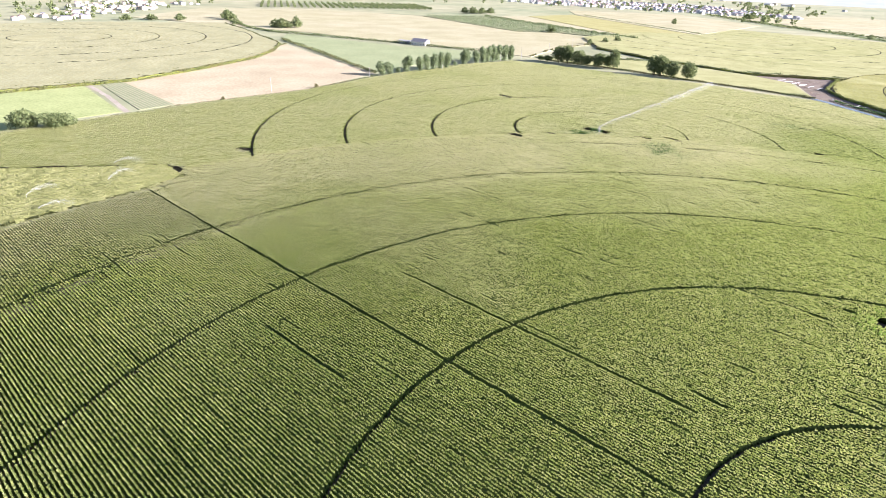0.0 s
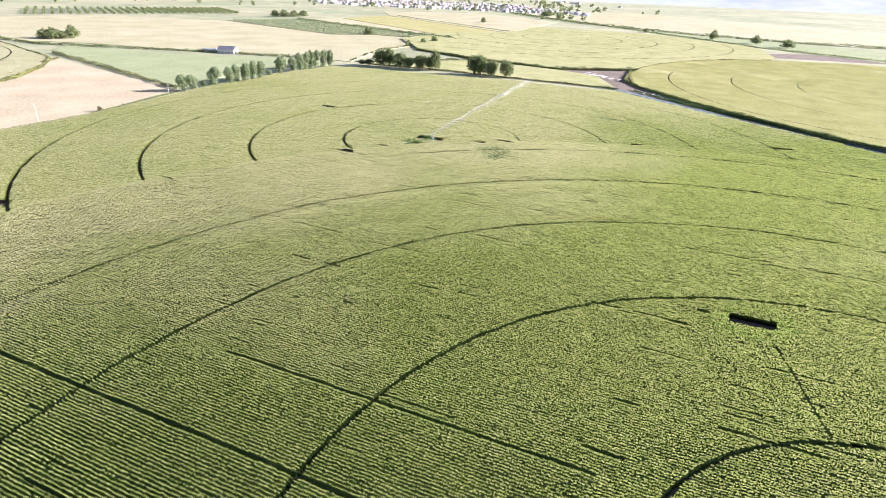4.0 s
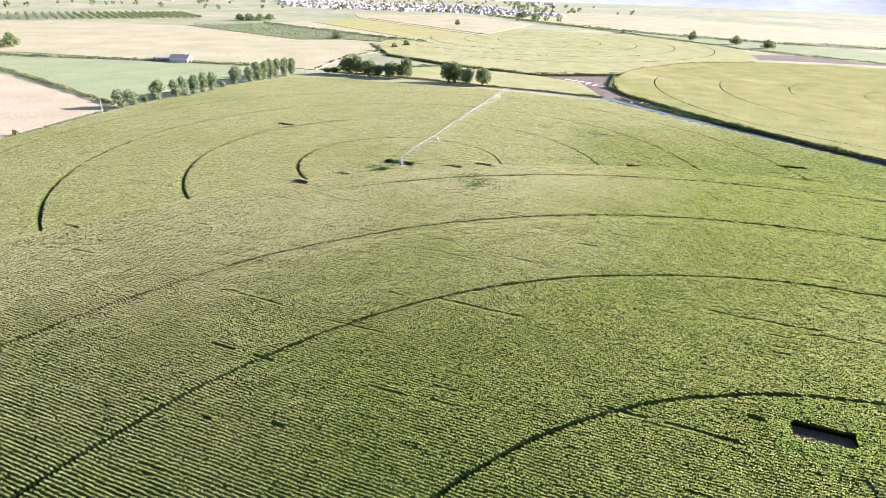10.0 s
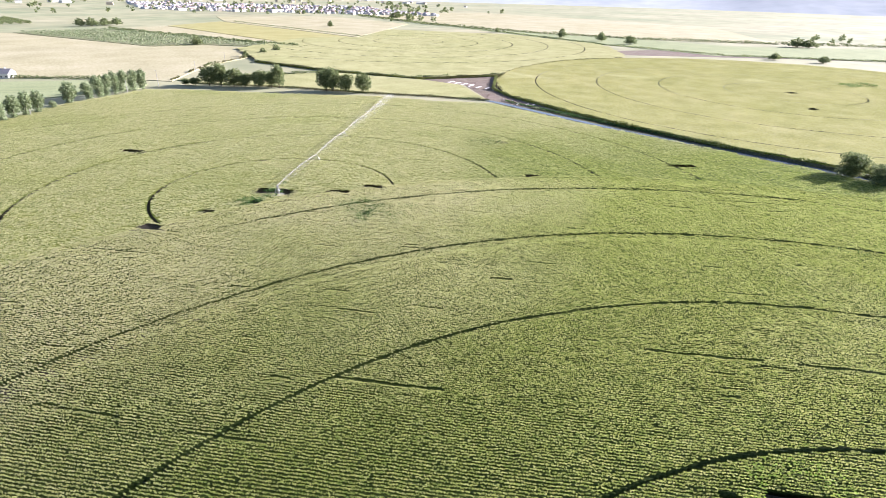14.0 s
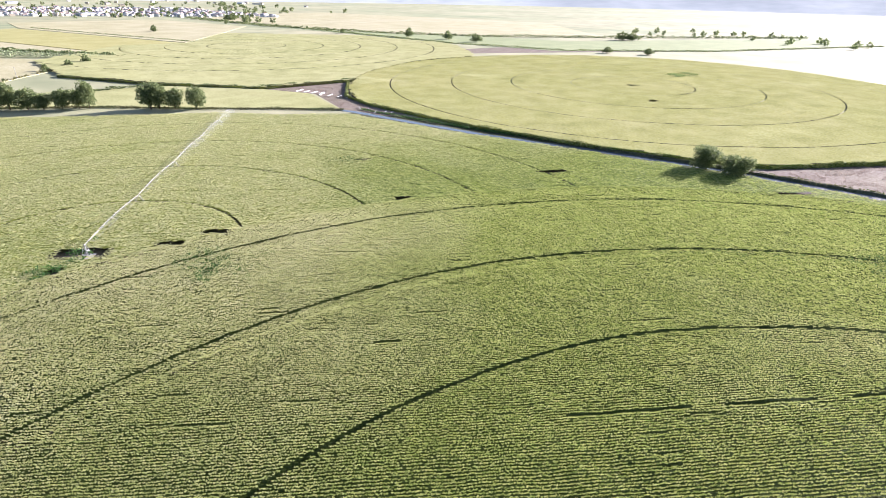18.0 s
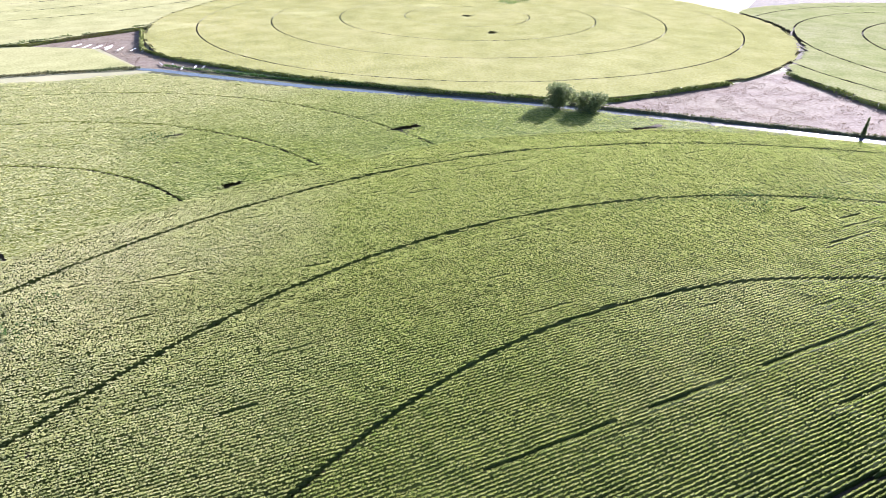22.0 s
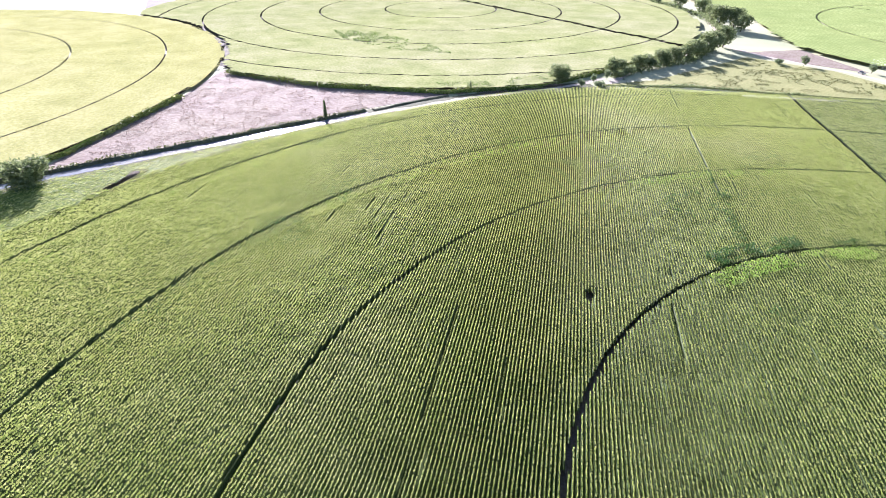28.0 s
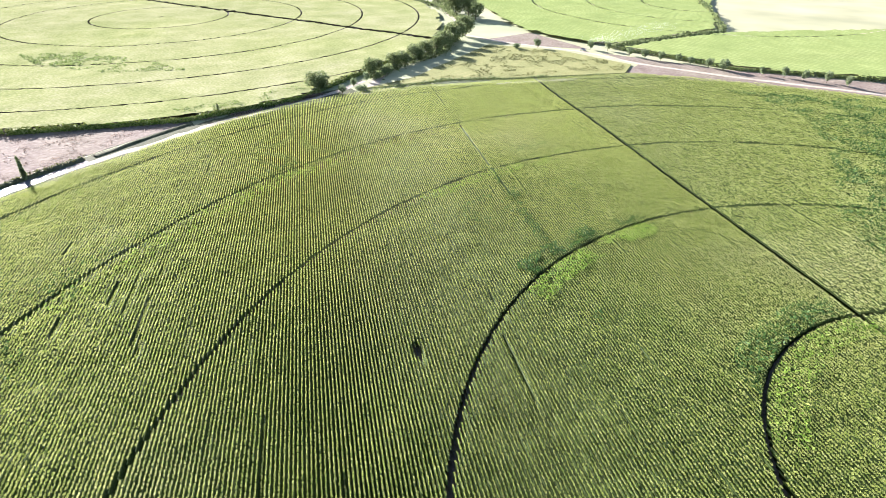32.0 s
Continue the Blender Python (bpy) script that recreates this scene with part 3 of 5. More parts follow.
def polar_field(name, centre, radius, tracks, keep_where, material, label, height=2.2, step=3.0, count=420, seed=0, rough=0.5, lo=0.0, hi=2 * math.pi, wide=0.5):
    """A round field under a pivot: a canopy with wheel tracks sunk through it."""
    rng = np.random.default_rng(seed)
    r = set(np.arange(2, radius, step))
    for t in tracks:
        r -= {q for q in r if abs(q - t) < 2.2}
        r |= {t - wide - 0.15, t - wide, t + wide, t + wide + 0.15}
    r = np.array(sorted(r | {radius, radius + 0.6}))
    a = np.linspace(lo, hi, count)
    rr, aa = np.meshgrid(r, a, indexing="ij")
    x, y = centre[0] + rr * np.cos(aa), centre[1] + rr * np.sin(aa)
    z = height + rough * np.minimum(rr / 90.0, 1.0) * (rng.random(x.shape) - 0.5) + 0.5 * (mottle(x, y, 25, seed + 1) - 0.5)
    sunk = np.zeros(x.shape, bool)
    for t in tracks:
        sunk |= (rr > t - wide - 0.05) & (rr < t + wide + 0.05)
    edge = mottle(x, y, 6, seed + 2) * 3 - 1.5
    inn = keep_where(x + edge, y + edge) & (rr <= radius)
    return tagged(new(name, grid_mesh(name, x, y, z, inn, material, sunk)), label, "maize", kind="stuff")


def in_near(x, y):
    r, a = np.hypot(x - B[0], y - B[1]), np.degrees(np.arctan2(y - B[1], x - B[0]))
    return (r > np.where(a > 60, 53.5, 15)) & (r < 207) & (a < 176) & (a > ROW_DEG)


def in_mid(x, y):
    r, a = np.hypot(x - B[0], y - B[1]), np.degrees(np.arctan2(y - B[1], x - B[0]))
    behind = ((a < -92) | (a > 176)) & (r < 330)
    r2, a2 = r + 1.5, a
    return ~behind & ~in_north(x, y, -0.6) & ~(in_near(x, y) & in_near(x + 1, y) & in_near(x - 1, y) & in_near(x, y + 1) & in_near(x, y - 1))


def in_south(x, y):
    return -(x - B[0]) * row_y + (y - B[1]) * row_x < -0.2


def in_north(x, y, shy=1.6):
    return (np.hypot(x - B[0], y - B[1]) > HEADLAND - shy) & (y > 125 - shy)


def canopy(name, centre, radius, tracks, step, count, keep_where, tall, label, seed, wide=0.55):
    """Far maize built rowless to fit the camera's view: a lumpy canopy in the shaded leaf tone, cut by wheel tracks."""
    r = set(np.arange(2, radius, step))
    for t in tracks:
        r -= {q for q in r if abs(q - t) < wide + 0.6}
        r |= {t - wide, t + wide}
    rr, aa = np.meshgrid(np.array(sorted(r)), np.linspace(0, 2 * math.pi, count), indexing="ij")
    rng = np.random.default_rng(seed)
    x, y = centre[0] + rr * np.cos(aa), centre[1] + rr * np.sin(aa)
    near_edge = np.zeros(rr.shape, bool)
    open_cell = np.zeros(rr.shape, bool)
    for t in tracks:
        near_edge |= np.abs(np.abs(rr - t) - wide) < 0.01
        open_cell |= (np.abs(rr - t) < wide + 0.01) & (rr < t) & ~in_circle(x, y)
    loose = np.where(near_edge, 0.08, 0.3) * np.minimum(rr / 120.0, 1.0)
    x, y = x + rng.normal(size=x.shape) * loose, y + rng.normal(size=x.shape) * loose
    h = tall(x, y)
    u, v = x * row_x + y * row_y, -x * row_y + y * row_x
    thin = mottle(u / 60.0, v / 1.4, 1.0, seed + 3)
    lump = 0.7 * rng.random(x.shape) * np.minimum(rr / 90.0, 1.0) + 0.3 * mottle(x, y, 2.0, seed + 1) + 0.35 * np.maximum(1 - rr / 90.0, 0.0)
    z = h * (0.66 + 0.20 * (lump - 0.35) - 0.12 * (thin > 0.9))
    pale = (lump > 0.33) & (thin < 0.95)
    ids_ok = keep_where(x, y) & (h > 0)
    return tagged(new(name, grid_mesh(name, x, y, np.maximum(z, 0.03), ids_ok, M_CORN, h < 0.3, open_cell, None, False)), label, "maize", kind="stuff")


def behind_field(x, y):
    r, a = np.hypot(x - B[0], y - B[1]), np.degrees(np.arctan2(y - B[1], x - B[0]))
    return ((a < -89) | (a > 173.5)) & (r < 330) & inside(x, y, MAIZE)


# soil under everything, to the horizon
n_ring = np.array([0, 40, 120, 300, 600, 1000, 1600, 2400, 3400, 4600])
ang = np.linspace(0, 2 * math.pi, 97)
rr, aa = np.meshgrid(n_ring, ang, indexing="ij")
ground = tagged(new("ground", grid_mesh("ground", 150 + rr * np.cos(aa), 200 + rr * np.sin(aa), np.zeros(rr.shape), np.ones(rr.shape, bool), M_PLAIN)), "wide flat farmland plain in straw and green", "ground", kind="structure")
parcel("soil", [(p[0] * 1.0, p[1] * 1.0) for p in MAIZE], 0.03, M_SOIL, "brown field soil under the maize", "soil")

# row bodies wear the shaded leaf tone; the gaps' shade is in their colour
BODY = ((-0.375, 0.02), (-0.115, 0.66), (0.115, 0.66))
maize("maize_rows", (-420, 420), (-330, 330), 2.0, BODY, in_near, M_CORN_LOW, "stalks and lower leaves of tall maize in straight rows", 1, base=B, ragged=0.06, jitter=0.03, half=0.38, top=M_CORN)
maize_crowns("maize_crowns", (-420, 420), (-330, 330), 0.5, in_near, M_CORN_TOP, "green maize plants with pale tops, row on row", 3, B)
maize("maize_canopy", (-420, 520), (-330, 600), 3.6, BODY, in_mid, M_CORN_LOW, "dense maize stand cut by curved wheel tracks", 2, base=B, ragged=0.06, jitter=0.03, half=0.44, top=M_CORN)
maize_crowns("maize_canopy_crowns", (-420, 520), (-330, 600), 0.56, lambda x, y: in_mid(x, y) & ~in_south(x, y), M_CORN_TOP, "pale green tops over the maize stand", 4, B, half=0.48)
maize_crowns("maize_south_crowns", (-420, 520), (-330, 600), 1.0, lambda x, y: in_mid(x, y) & in_south(x, y), M_CORN_TOP, "even maize tops beyond the service line", 5, B, half=0.6, spread=1.25)
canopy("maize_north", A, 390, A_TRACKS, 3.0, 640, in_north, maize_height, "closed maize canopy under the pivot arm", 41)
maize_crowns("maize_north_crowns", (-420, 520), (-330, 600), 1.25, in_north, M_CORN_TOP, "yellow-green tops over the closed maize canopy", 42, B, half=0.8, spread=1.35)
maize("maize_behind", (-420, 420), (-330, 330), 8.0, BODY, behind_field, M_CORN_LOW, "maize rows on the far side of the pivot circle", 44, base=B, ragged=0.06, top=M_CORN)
maize_crowns("maize_behind_crowns", (-420, 420), (-330, 330), 1.4, behind_field, M_CORN_TOP, "green maize tops on the far side of the pivot circle", 45, B, spread=1.2)

# ---- the other fields ----
C, D, E, F, G = (571.0, 369.0), (635.0, -115.0), (-440.0, 655.0), (473.0, 925.0), (300.0, -490.0)
CANAL = [(289, 446), (298, 404), (309, 336), (327, 271), (338, 219), (343, 188), (349, 129), (353, 85), (356, 40), (354, -29), (346, -64)]
C_EDGE = [(900, 700), (383, 700), (383, 566), (331, 500), (322, 462), (322, 400), (325, 351), (337, 277), (351, 224), (368, 191), (433, 141), (476, 117), (560, 95), (900, 100)]
D_EDGE = [(480, 110), (474, 112), (421, 72), (378, 17), (364, -37), (374, -86), (388, -158), (402, -200), (430, -240), (470, -285), (640, -420), (980, -300), (950, 130), (600, 160)]


def c_height(x, y):
    r = np.hypot(x - C[0], y - C[1])
    h = 2.2 + 0.5 * (mottle(x, y, 30, 21) - 0.5)
    for hx, hy, w in ((571, 369, 5), (505, 317, 4)):
        h = np.where((np.abs(x - hx) < w) & (np.abs(y - hy) < w * 0.6), 0.1, h)
    edge = mottle(x, y, 4, 22) * 2.4 - 1.2
    return np.where((r < 268) & inside(x + edge, y + edge, C_EDGE), h, 0.0)


C_TURN = -167.0
C_WHEELS = [(*C, r, lambda x, y: x > 0, 1.0) for r in (57.0, 115.0, 173.0, 231.0)]
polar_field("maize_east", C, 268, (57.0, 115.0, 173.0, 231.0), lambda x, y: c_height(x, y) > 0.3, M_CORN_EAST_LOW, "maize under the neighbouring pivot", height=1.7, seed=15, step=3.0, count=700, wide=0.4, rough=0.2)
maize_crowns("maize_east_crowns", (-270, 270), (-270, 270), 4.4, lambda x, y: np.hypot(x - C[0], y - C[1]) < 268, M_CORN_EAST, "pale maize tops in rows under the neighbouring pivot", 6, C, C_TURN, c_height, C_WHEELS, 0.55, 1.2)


def d_keep(x, y):
    t = (x - 402) / 341.0
    in_c = (np.hypot(x - C[0], y - C[1]) < 269.5) & inside(x, y, C_EDGE)
    return ~in_c & inside(x, y, D_EDGE) & ~((np.abs(y - (-190 + 33 * t)) < 1.3) & (x > 398))


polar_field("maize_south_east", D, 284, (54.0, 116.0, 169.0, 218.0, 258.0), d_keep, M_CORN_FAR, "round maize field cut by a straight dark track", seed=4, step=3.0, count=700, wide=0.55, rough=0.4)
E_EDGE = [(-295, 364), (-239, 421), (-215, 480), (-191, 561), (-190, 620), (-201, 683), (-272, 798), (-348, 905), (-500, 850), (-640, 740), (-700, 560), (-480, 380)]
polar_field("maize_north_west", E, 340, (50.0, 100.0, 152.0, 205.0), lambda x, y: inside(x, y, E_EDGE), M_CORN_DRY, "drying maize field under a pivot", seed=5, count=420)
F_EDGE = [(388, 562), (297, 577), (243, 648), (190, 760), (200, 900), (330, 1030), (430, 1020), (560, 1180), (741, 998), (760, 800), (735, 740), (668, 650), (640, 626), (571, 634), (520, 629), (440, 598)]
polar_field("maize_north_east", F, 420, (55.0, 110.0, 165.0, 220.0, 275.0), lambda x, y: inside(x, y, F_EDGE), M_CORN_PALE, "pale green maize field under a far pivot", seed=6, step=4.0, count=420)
G_EDGE = [(283, -248), (206, -238), (135, -262), (20, -290), (-120, -700), (240, -352), (258, -318), (279, -266)]
G_EDGE2 = [(372, -262), (330, -250), (290, -252), (286, -268), (262, -322), (250, -360), (330, -640), (600, -640), (640, -420), (470, -345)]
polar_field("maize_south", G, 430, (55.0, 110.0, 165.0), lambda x, y: inside(x, y, G_EDGE) & (x < 300), M_CORN_SOUTH, "light green maize beyond the farm road", seed=7, step=4.0, count=420)
polar_field("maize_south_wedge", G, 430, (55.0, 110.0, 165.0), lambda x, y: inside(x, y, G_EDGE2), M_CORN_SOUTH, "light green maize beside a ditch", seed=8, step=4.0, count=420)

SW = [(-300, 200), (-260, 205.5), (-185, 216), (-121.5, 229), (-109, 217), (-117, 201), (-141, 167), (-147, 160), (-178, 140), (-300, 110)]

def young(x, y):
    return np.where(inside(x, y, SW), 1.7 + 0.6 * mottle(x, y, 8, 31), 0.0)


maize("young_maize", (-190, 130), (-130, 110), 1.2, ((-0.375, 0.45), (-0.15, 0.95), (0.15, 0.95)), lambda x, y: inside(x, y, SW), M_YOUNG, "young light green maize under sprinklers", 9, base=(-190, 170), turn=20,
      tall=young, ragged=0.3, wheels=(), top=M_YOUNG)
maize_tops("young_maize_tops", (-120, 130), (-130, 110), 1.0, 0.3, lambda x, y: inside(x, y, SW), M_YOUNG, "ragged tops of the young maize", 33, (-190, 170), 20, young, 0.15, ())

for name, (cx, cy), edge in (("soil_east", C, C_EDGE), ("soil_south_east", D, D_EDGE), ("soil_north_west", E, E_EDGE), ("soil_north_east", F, F_EDGE)):
    parcel(name, [(cx + (px - cx) * 0.985, cy + (py - cy) * 0.985) for px, py in edge if math.hypot(px - cx, py - cy) < 420 or cx < 0], 0.02, M_SOIL, "dark field soil under the maize", "soil")
parcel("sandy_field", [(-245, 420), (-205, 560), (-199, 687), (-65, 503), (-105, 419), (-173, 350)], 0.06, M_SAND, "bare sandy field, pale and freshly tilled", "field")
parcel("vegetable_strip", [(-257, 411), (-246, 421), (-174, 351), (-188, 334)], 0.25, M_STRIP, "strip of low vegetables in rows", "crop")
ribbon("farm_path", [(-264, 407), (-226, 368), (-192, 328)], -1.6, 1.6, 0.08, M_TRACK, "pale bare farm path beside the vegetables", "path")
parcel("meadow", [(-420, 360), (-303, 377), (-266, 405), (-195, 327), (-214, 305), (-236, 268), (-420, 240)], 0.2, M_MEADOW, "light green mown meadow", "meadow")
parcel("green_field", [(-224, 798), (-59, 705), (27, 683), (70, 640), (60, 618), (-2, 602), (-60, 521), (-66, 511), (-211, 727)], 0.4, M_GREEN, "low bluish green crop field", "field")
parcel("straw_field", [(-520, 960), (-271, 852), (-200, 826), (-67, 744), (40, 690), (90, 650), (135, 745), (257, 868), (176, 965), (105, 965), (-66, 1246), (-300, 1330), (-520, 1240)], 0.5, M_STRAW, "ripe straw-coloured grain field", "field")
parcel("orchard_ground", [(-64, 1250), (105, 969), (176, 971), (262, 905), (284, 907), (73, 1300)], 0.7, M_GREY, "grey-green orchard block", "orchard")
parcel("grain_strip", [(78, 1303), (292, 910), (305, 912), (172, 1372)], 0.5, M_STRAW, "narrow strip of ripe grain", "field")
parcel("yellow_field", [(176, 1374), (309, 910), (426, 1035), (301, 1499)], 0.6, M_YELLOW, "bright yellow flowering crop", "field")
parcel("far_grain", [(310, 1501), (432, 1040), (560, 1185), (700, 1350), (640, 1700), (330, 1700)], 0.5, M_STRAW, "wide pale grain field", "field")
parcel("far_meadow", [(760, 1060), (775, 800), (810, 610), (1000, 460), (1400, 300), (1500, 420), (980, 700), (940, 850), (835, 1025), (745, 1330)], 0.3, M_GREEN, "green pasture between hedges", "pasture")
parcel("far_straw", [(760, 1500), (750, 1335), (842, 1032), (945, 855), (1130, 700), (1500, 1100), (1300, 1900), (800, 1900)], 0.5, M_STRAW, "wide ripe grain field beyond the pasture", "field")
parcel("strip_field", [(95, 655), (170, 672), (245, 640), (298, 574), (316, 530), (296, 462), (258, 500), (226, 527), (165, 590), (110, 628)], 0.9, M_CORN_PALE, "narrow light green crop strip", "crop")
parcel("stubble_triangle", [(484, 113), (425, 66), (382, 12), (377, 14), (372, 67), (365, 120), (359, 165), (355, 200), (372, 187), (436, 140)], 0.08, M_PINK, "reddish dry stubble on bare ground", "field")
parcel("equipment_yard", [(299, 585), (389, 566), (332, 498), (322, 455), (322, 418), (308, 421), (297, 458), (321, 530)], 0.06, M_PINK, "bare reddish earth yard", "yard")
parcel("far_bare_ground", [(706, 717), (680, 666), (740, 630), (890, 540), (1010, 450), (830, 610), (790, 700)], 0.1, M_PINK, "bare reddish ground between fields", "field")
parcel("dry_grass_field", [(353, -70), (346, -102), (362, -204), (312, -218), (261, -210), (256, -188), (297, -143), (328, -113)], 0.7, M_GOLD, "golden dry grass in the corner between fields", "grass")
parcel("road_verge", [(374, -222), (362, -262), (318, -244), (300, -236), (356, -216)], 0.05, M_PINK, "bare reddish verge beside the road", "verge")

# canal, its tracks and the roads
# shade of the maize edge is put into this strip's dark colour
ribbon("canal_verge_shade", CANAL, -1.0, 17.0, 0.04, M_VERGE_SHADE, "canal verge, coloured dark for the shade that lies on it", "verge", wave=1.0)
WATER = [(290, 478), (300, 450), (305, 411), (316, 342), (334, 274), (346, 221), (350, 189), (358, 129), (363, 90), (366, 64)]
ribbon("canal", WATER, -3.8, 1.6, 0.08, M_WATER, "narrow irrigation canal reflecting the sky", "canal", wave=0.8)
ribbon("canal_track", [(364, 72), (364, 40), (366, 12), (363, -20), (361, -36), (361, -60), (364, -82)], -1.7, 2.0, 0.10, M_TRACK, "pale dirt track along the maize", "track", wave=1.6)


def ridge(name, pts, o0, o1, o2, high, material, label):
    """An earth bank along a line: foot, crown and foot."""
    q, nrm = offsets(pts, 3.0)
    rng = np.random.default_rng(len(q) + 7)
    lines, tops = [], []
    for o, z in ((o0, 0.0), (o1, 0.9), (o1 + 0.7, 1.0), (o2, 0.0)):
        lines.append(q + nrm * (o + 0.7 * (rng.random(len(q)) - 0.5))[:, None])
        tops.append(high * z * (0.75 + 0.5 * rng.random(len(q))) if z else np.zeros(len(q)))
    x, y = np.stack([k[:, 0] for k in lines]), np.stack([k[:, 1] for k in lines])
    return tagged(new(name, grid_mesh(name, x, y, np.stack(tops), np.ones(x.shape, bool), material)), label, "bank", kind="structure")


ridge("track_bank", [(367, 60), (371, 36), (373, 16)], 0.0, 1.2, 2.8, 0.7, M_VERGE_SHADE, "low earth bank beside the track")
ridge("earth_bank", WATER[4:], 1.8, 3.2, 6.0, 1.15, M_VERGE_SHADE, "earth bank beside the canal")
ribbon("farm_road", [(346, -64), (372, -110), (378, -150), (392, -190), (400, -222), (430, -262), (498, -322), (610, -356)], -2.5, 2.5, 0.07, M_TRACK, "pale dirt farm road", "road")
ribbon("field_road", [(398, -224), (362, -219), (300, -226), (258, -217), (206, -220), (150, -229), (132, -232), (20, -256)], -1.9, 1.9, 0.09, M_TRACK, "pale dirt road between the fields", "road")
parcel("road_shoulder", [(258, -191), (250, -188.5), (197, -207.5), (132, -222.5), (60, -245.5), (20, -250), (20, -256), (132, -231.5), (206, -219.5), (258, -215)], 0.05, M_PINK, "bare brown earth between the maize and the dirt road", "verge")
parcel("field_corner", [(290, -231), (256, -214), (206, -217), (132, -229), (20, -252), (20, -288), (134, -259), (206, -236)], 0.04, M_PINK, "bare earth strip beside the dirt road", "verge")

# ---- hedges and banks ----


def hedge(name, pts, wide, high, material, label, category, per=6.0, size=0.7, seed=0, gap=0.0):
    """A hedge or bank of brush: clumps of leaf along a line, uneven in height."""
    rng = np.random.default_rng(seed + 100)
    q, nrm = offsets(pts, 1.0)
    n = int(len(q) * per)
    i = rng.integers(0, len(q), n)
    lump = 0.45 + 0.8 * mottle(q[i, 0], q[i, 1], 9, seed + 40)
    ok = mottle(q[i, 0], q[i, 1], 14, seed + 60) > gap
    i, lump = i[ok], lump[ok]
    n = len(i)
    side = rng.normal(size=n) * 0.35
    z = np.abs(rng.random(n) ** 0.7) * high * lump * np.clip(1.1 - side ** 2, 0.2, 1)
    c = np.c_[q[i] + nrm[i] * (side * wide)[:, None] + rng.normal(size=(n, 2)) * 0.4, np.maximum(z, 0.2)]
    return tagged(new(name, cards(name, c, size * (0.6 + 0.8 * rng.random(n)), material, seed)), label, category, kind="stuff")


def shifted(pts, o):
    q, nrm = offsets(pts, 12.0)
    return [tuple(p) for p in q + nrm * o]


hedge("canal_bank", shifted(WATER[4:], 3.6), 1.5, 2.0, M_GRASS, "tall grass overgrowing the canal bank", "grass", per=10, size=0.5, seed=1)
hedge("far_bank", shifted(WATER[1:6], 7.5), 1.6, 1.6, M_WEED, "lush green weeds beyond the canal", "weeds", per=12, size=0.55, seed=2)
hedge("ditch_hedge", [(-211, 729), (-133, 611), (-64, 499)], 2.5, 3.0, M_GRASS, "overgrown ditch between two fields", "hedge", per=8, seed=3)
hedge("field_hedge", [(-376, 986), (-300, 868), (-248, 815), (-60, 738), (2, 704), (40, 684)], 2.5, 3.0, M_LEAF, "dark hedge along the grain field", "hedge", per=6, size=0.9, seed=4)
hedge("yard_hedge", [(150, 652), (243, 653), (297, 583), (392, 568)], 2.0, 3.0, M_LEAF, "dark hedge behind the yard", "hedge", per=9, size=0.8, seed=5)
hedge("strip_hedge", [(112, 626), (165, 586), (226, 524), (258, 497), (296, 458)], 1.5, 1.8, M_GRASS, "rough grass edge of the crop strip", "hedge", per=10, size=0.6, seed=6)
hedge("pasture_hedge", [(734, 1734), (743, 1330), (832, 1028), (936, 852), (1130, 690), (1500, 430)], 5, 5, M_LEAF, "long hedge beyond the pasture", "hedge", per=3, size=1.6, seed=7)
hedge("pasture_ditch", [(757, 1478), (770, 1121), (773, 791), (828, 601), (1010, 450), (1400, 280)], 3, 2.5, M_LEAF, "ditch with brush beside the pasture", "hedge", per=3, size=1.2, seed=8)
hedge("orchard_hedge", [(73, 1303), (288, 909)], 4, 4, M_LEAF, "dark hedge beside the orchard block", "hedge", per=6, size=1.3, seed=9)
hedge("grain_hedge", [(330, 1500), (450, 1040)], 2, 2, M_LEAF, "thin hedge beside the grain", "hedge", per=2, size=1.0, seed=10)
hedge("lane_hedge", [(90, 655), (135, 745), (192, 806), (257, 868), (300, 905)], 2, 2.5, M_GRASS, "brush along a field lane", "hedge", per=4, size=0.9, seed=11, gap=0.35)
hedge("meadow_hedge", [(-300, 377), (-245, 424), (-200, 560), (-196, 690)], 2, 2.0, M_GRASS, "rough grass along the drying maize", "hedge", per=7, size=0.7, seed=12)
hedge("sand_edge", [(-205, 300), (-170, 346), (-104, 415), (-62, 490)], 1.6, 1.3, M_GRASS, "rough grass at the edge of the sandy field", "hedge", per=6, size=0.5, seed=13)
hedge("road_brush", [(392, -205), (372, -160), (369, -110), (362, -88)], 5, 4.0, M_LEAF, "dense brush along the farm road", "hedge", per=30, size=0.8, seed=14)
hedge("south_ditch", [(316, -531), (270, -430), (244, -358), (260, -322), (282, -268), (290, -248)], 3.5, 4.0, M_LEAF, "dark brush along a drainage ditch", "hedge", per=16, size=0.8, seed=15)
hedge("grass_edge", [(350, -66), (328, -111), (297, -141), (255, -184)], 1.6, 1.6, M_LEAF, "dark weedy strip beside the dry grass", "hedge", per=14, size=0.5, seed=16)
hedge("road_edge", [(288, -247), (206, -240), (135, -262), (60, -280)], 1.5, 2.2, M_GRASS, "rough grass beside the dirt road", "hedge", per=9, size=0.5, seed=17)
hedge("tree_lane_brush", [(425, -265), (497, -318), (610, -351), (760, -380)], 6, 5.0, M_LEAF, "brush along a tree-lined lane", "hedge", per=10, size=1.0, seed=18)



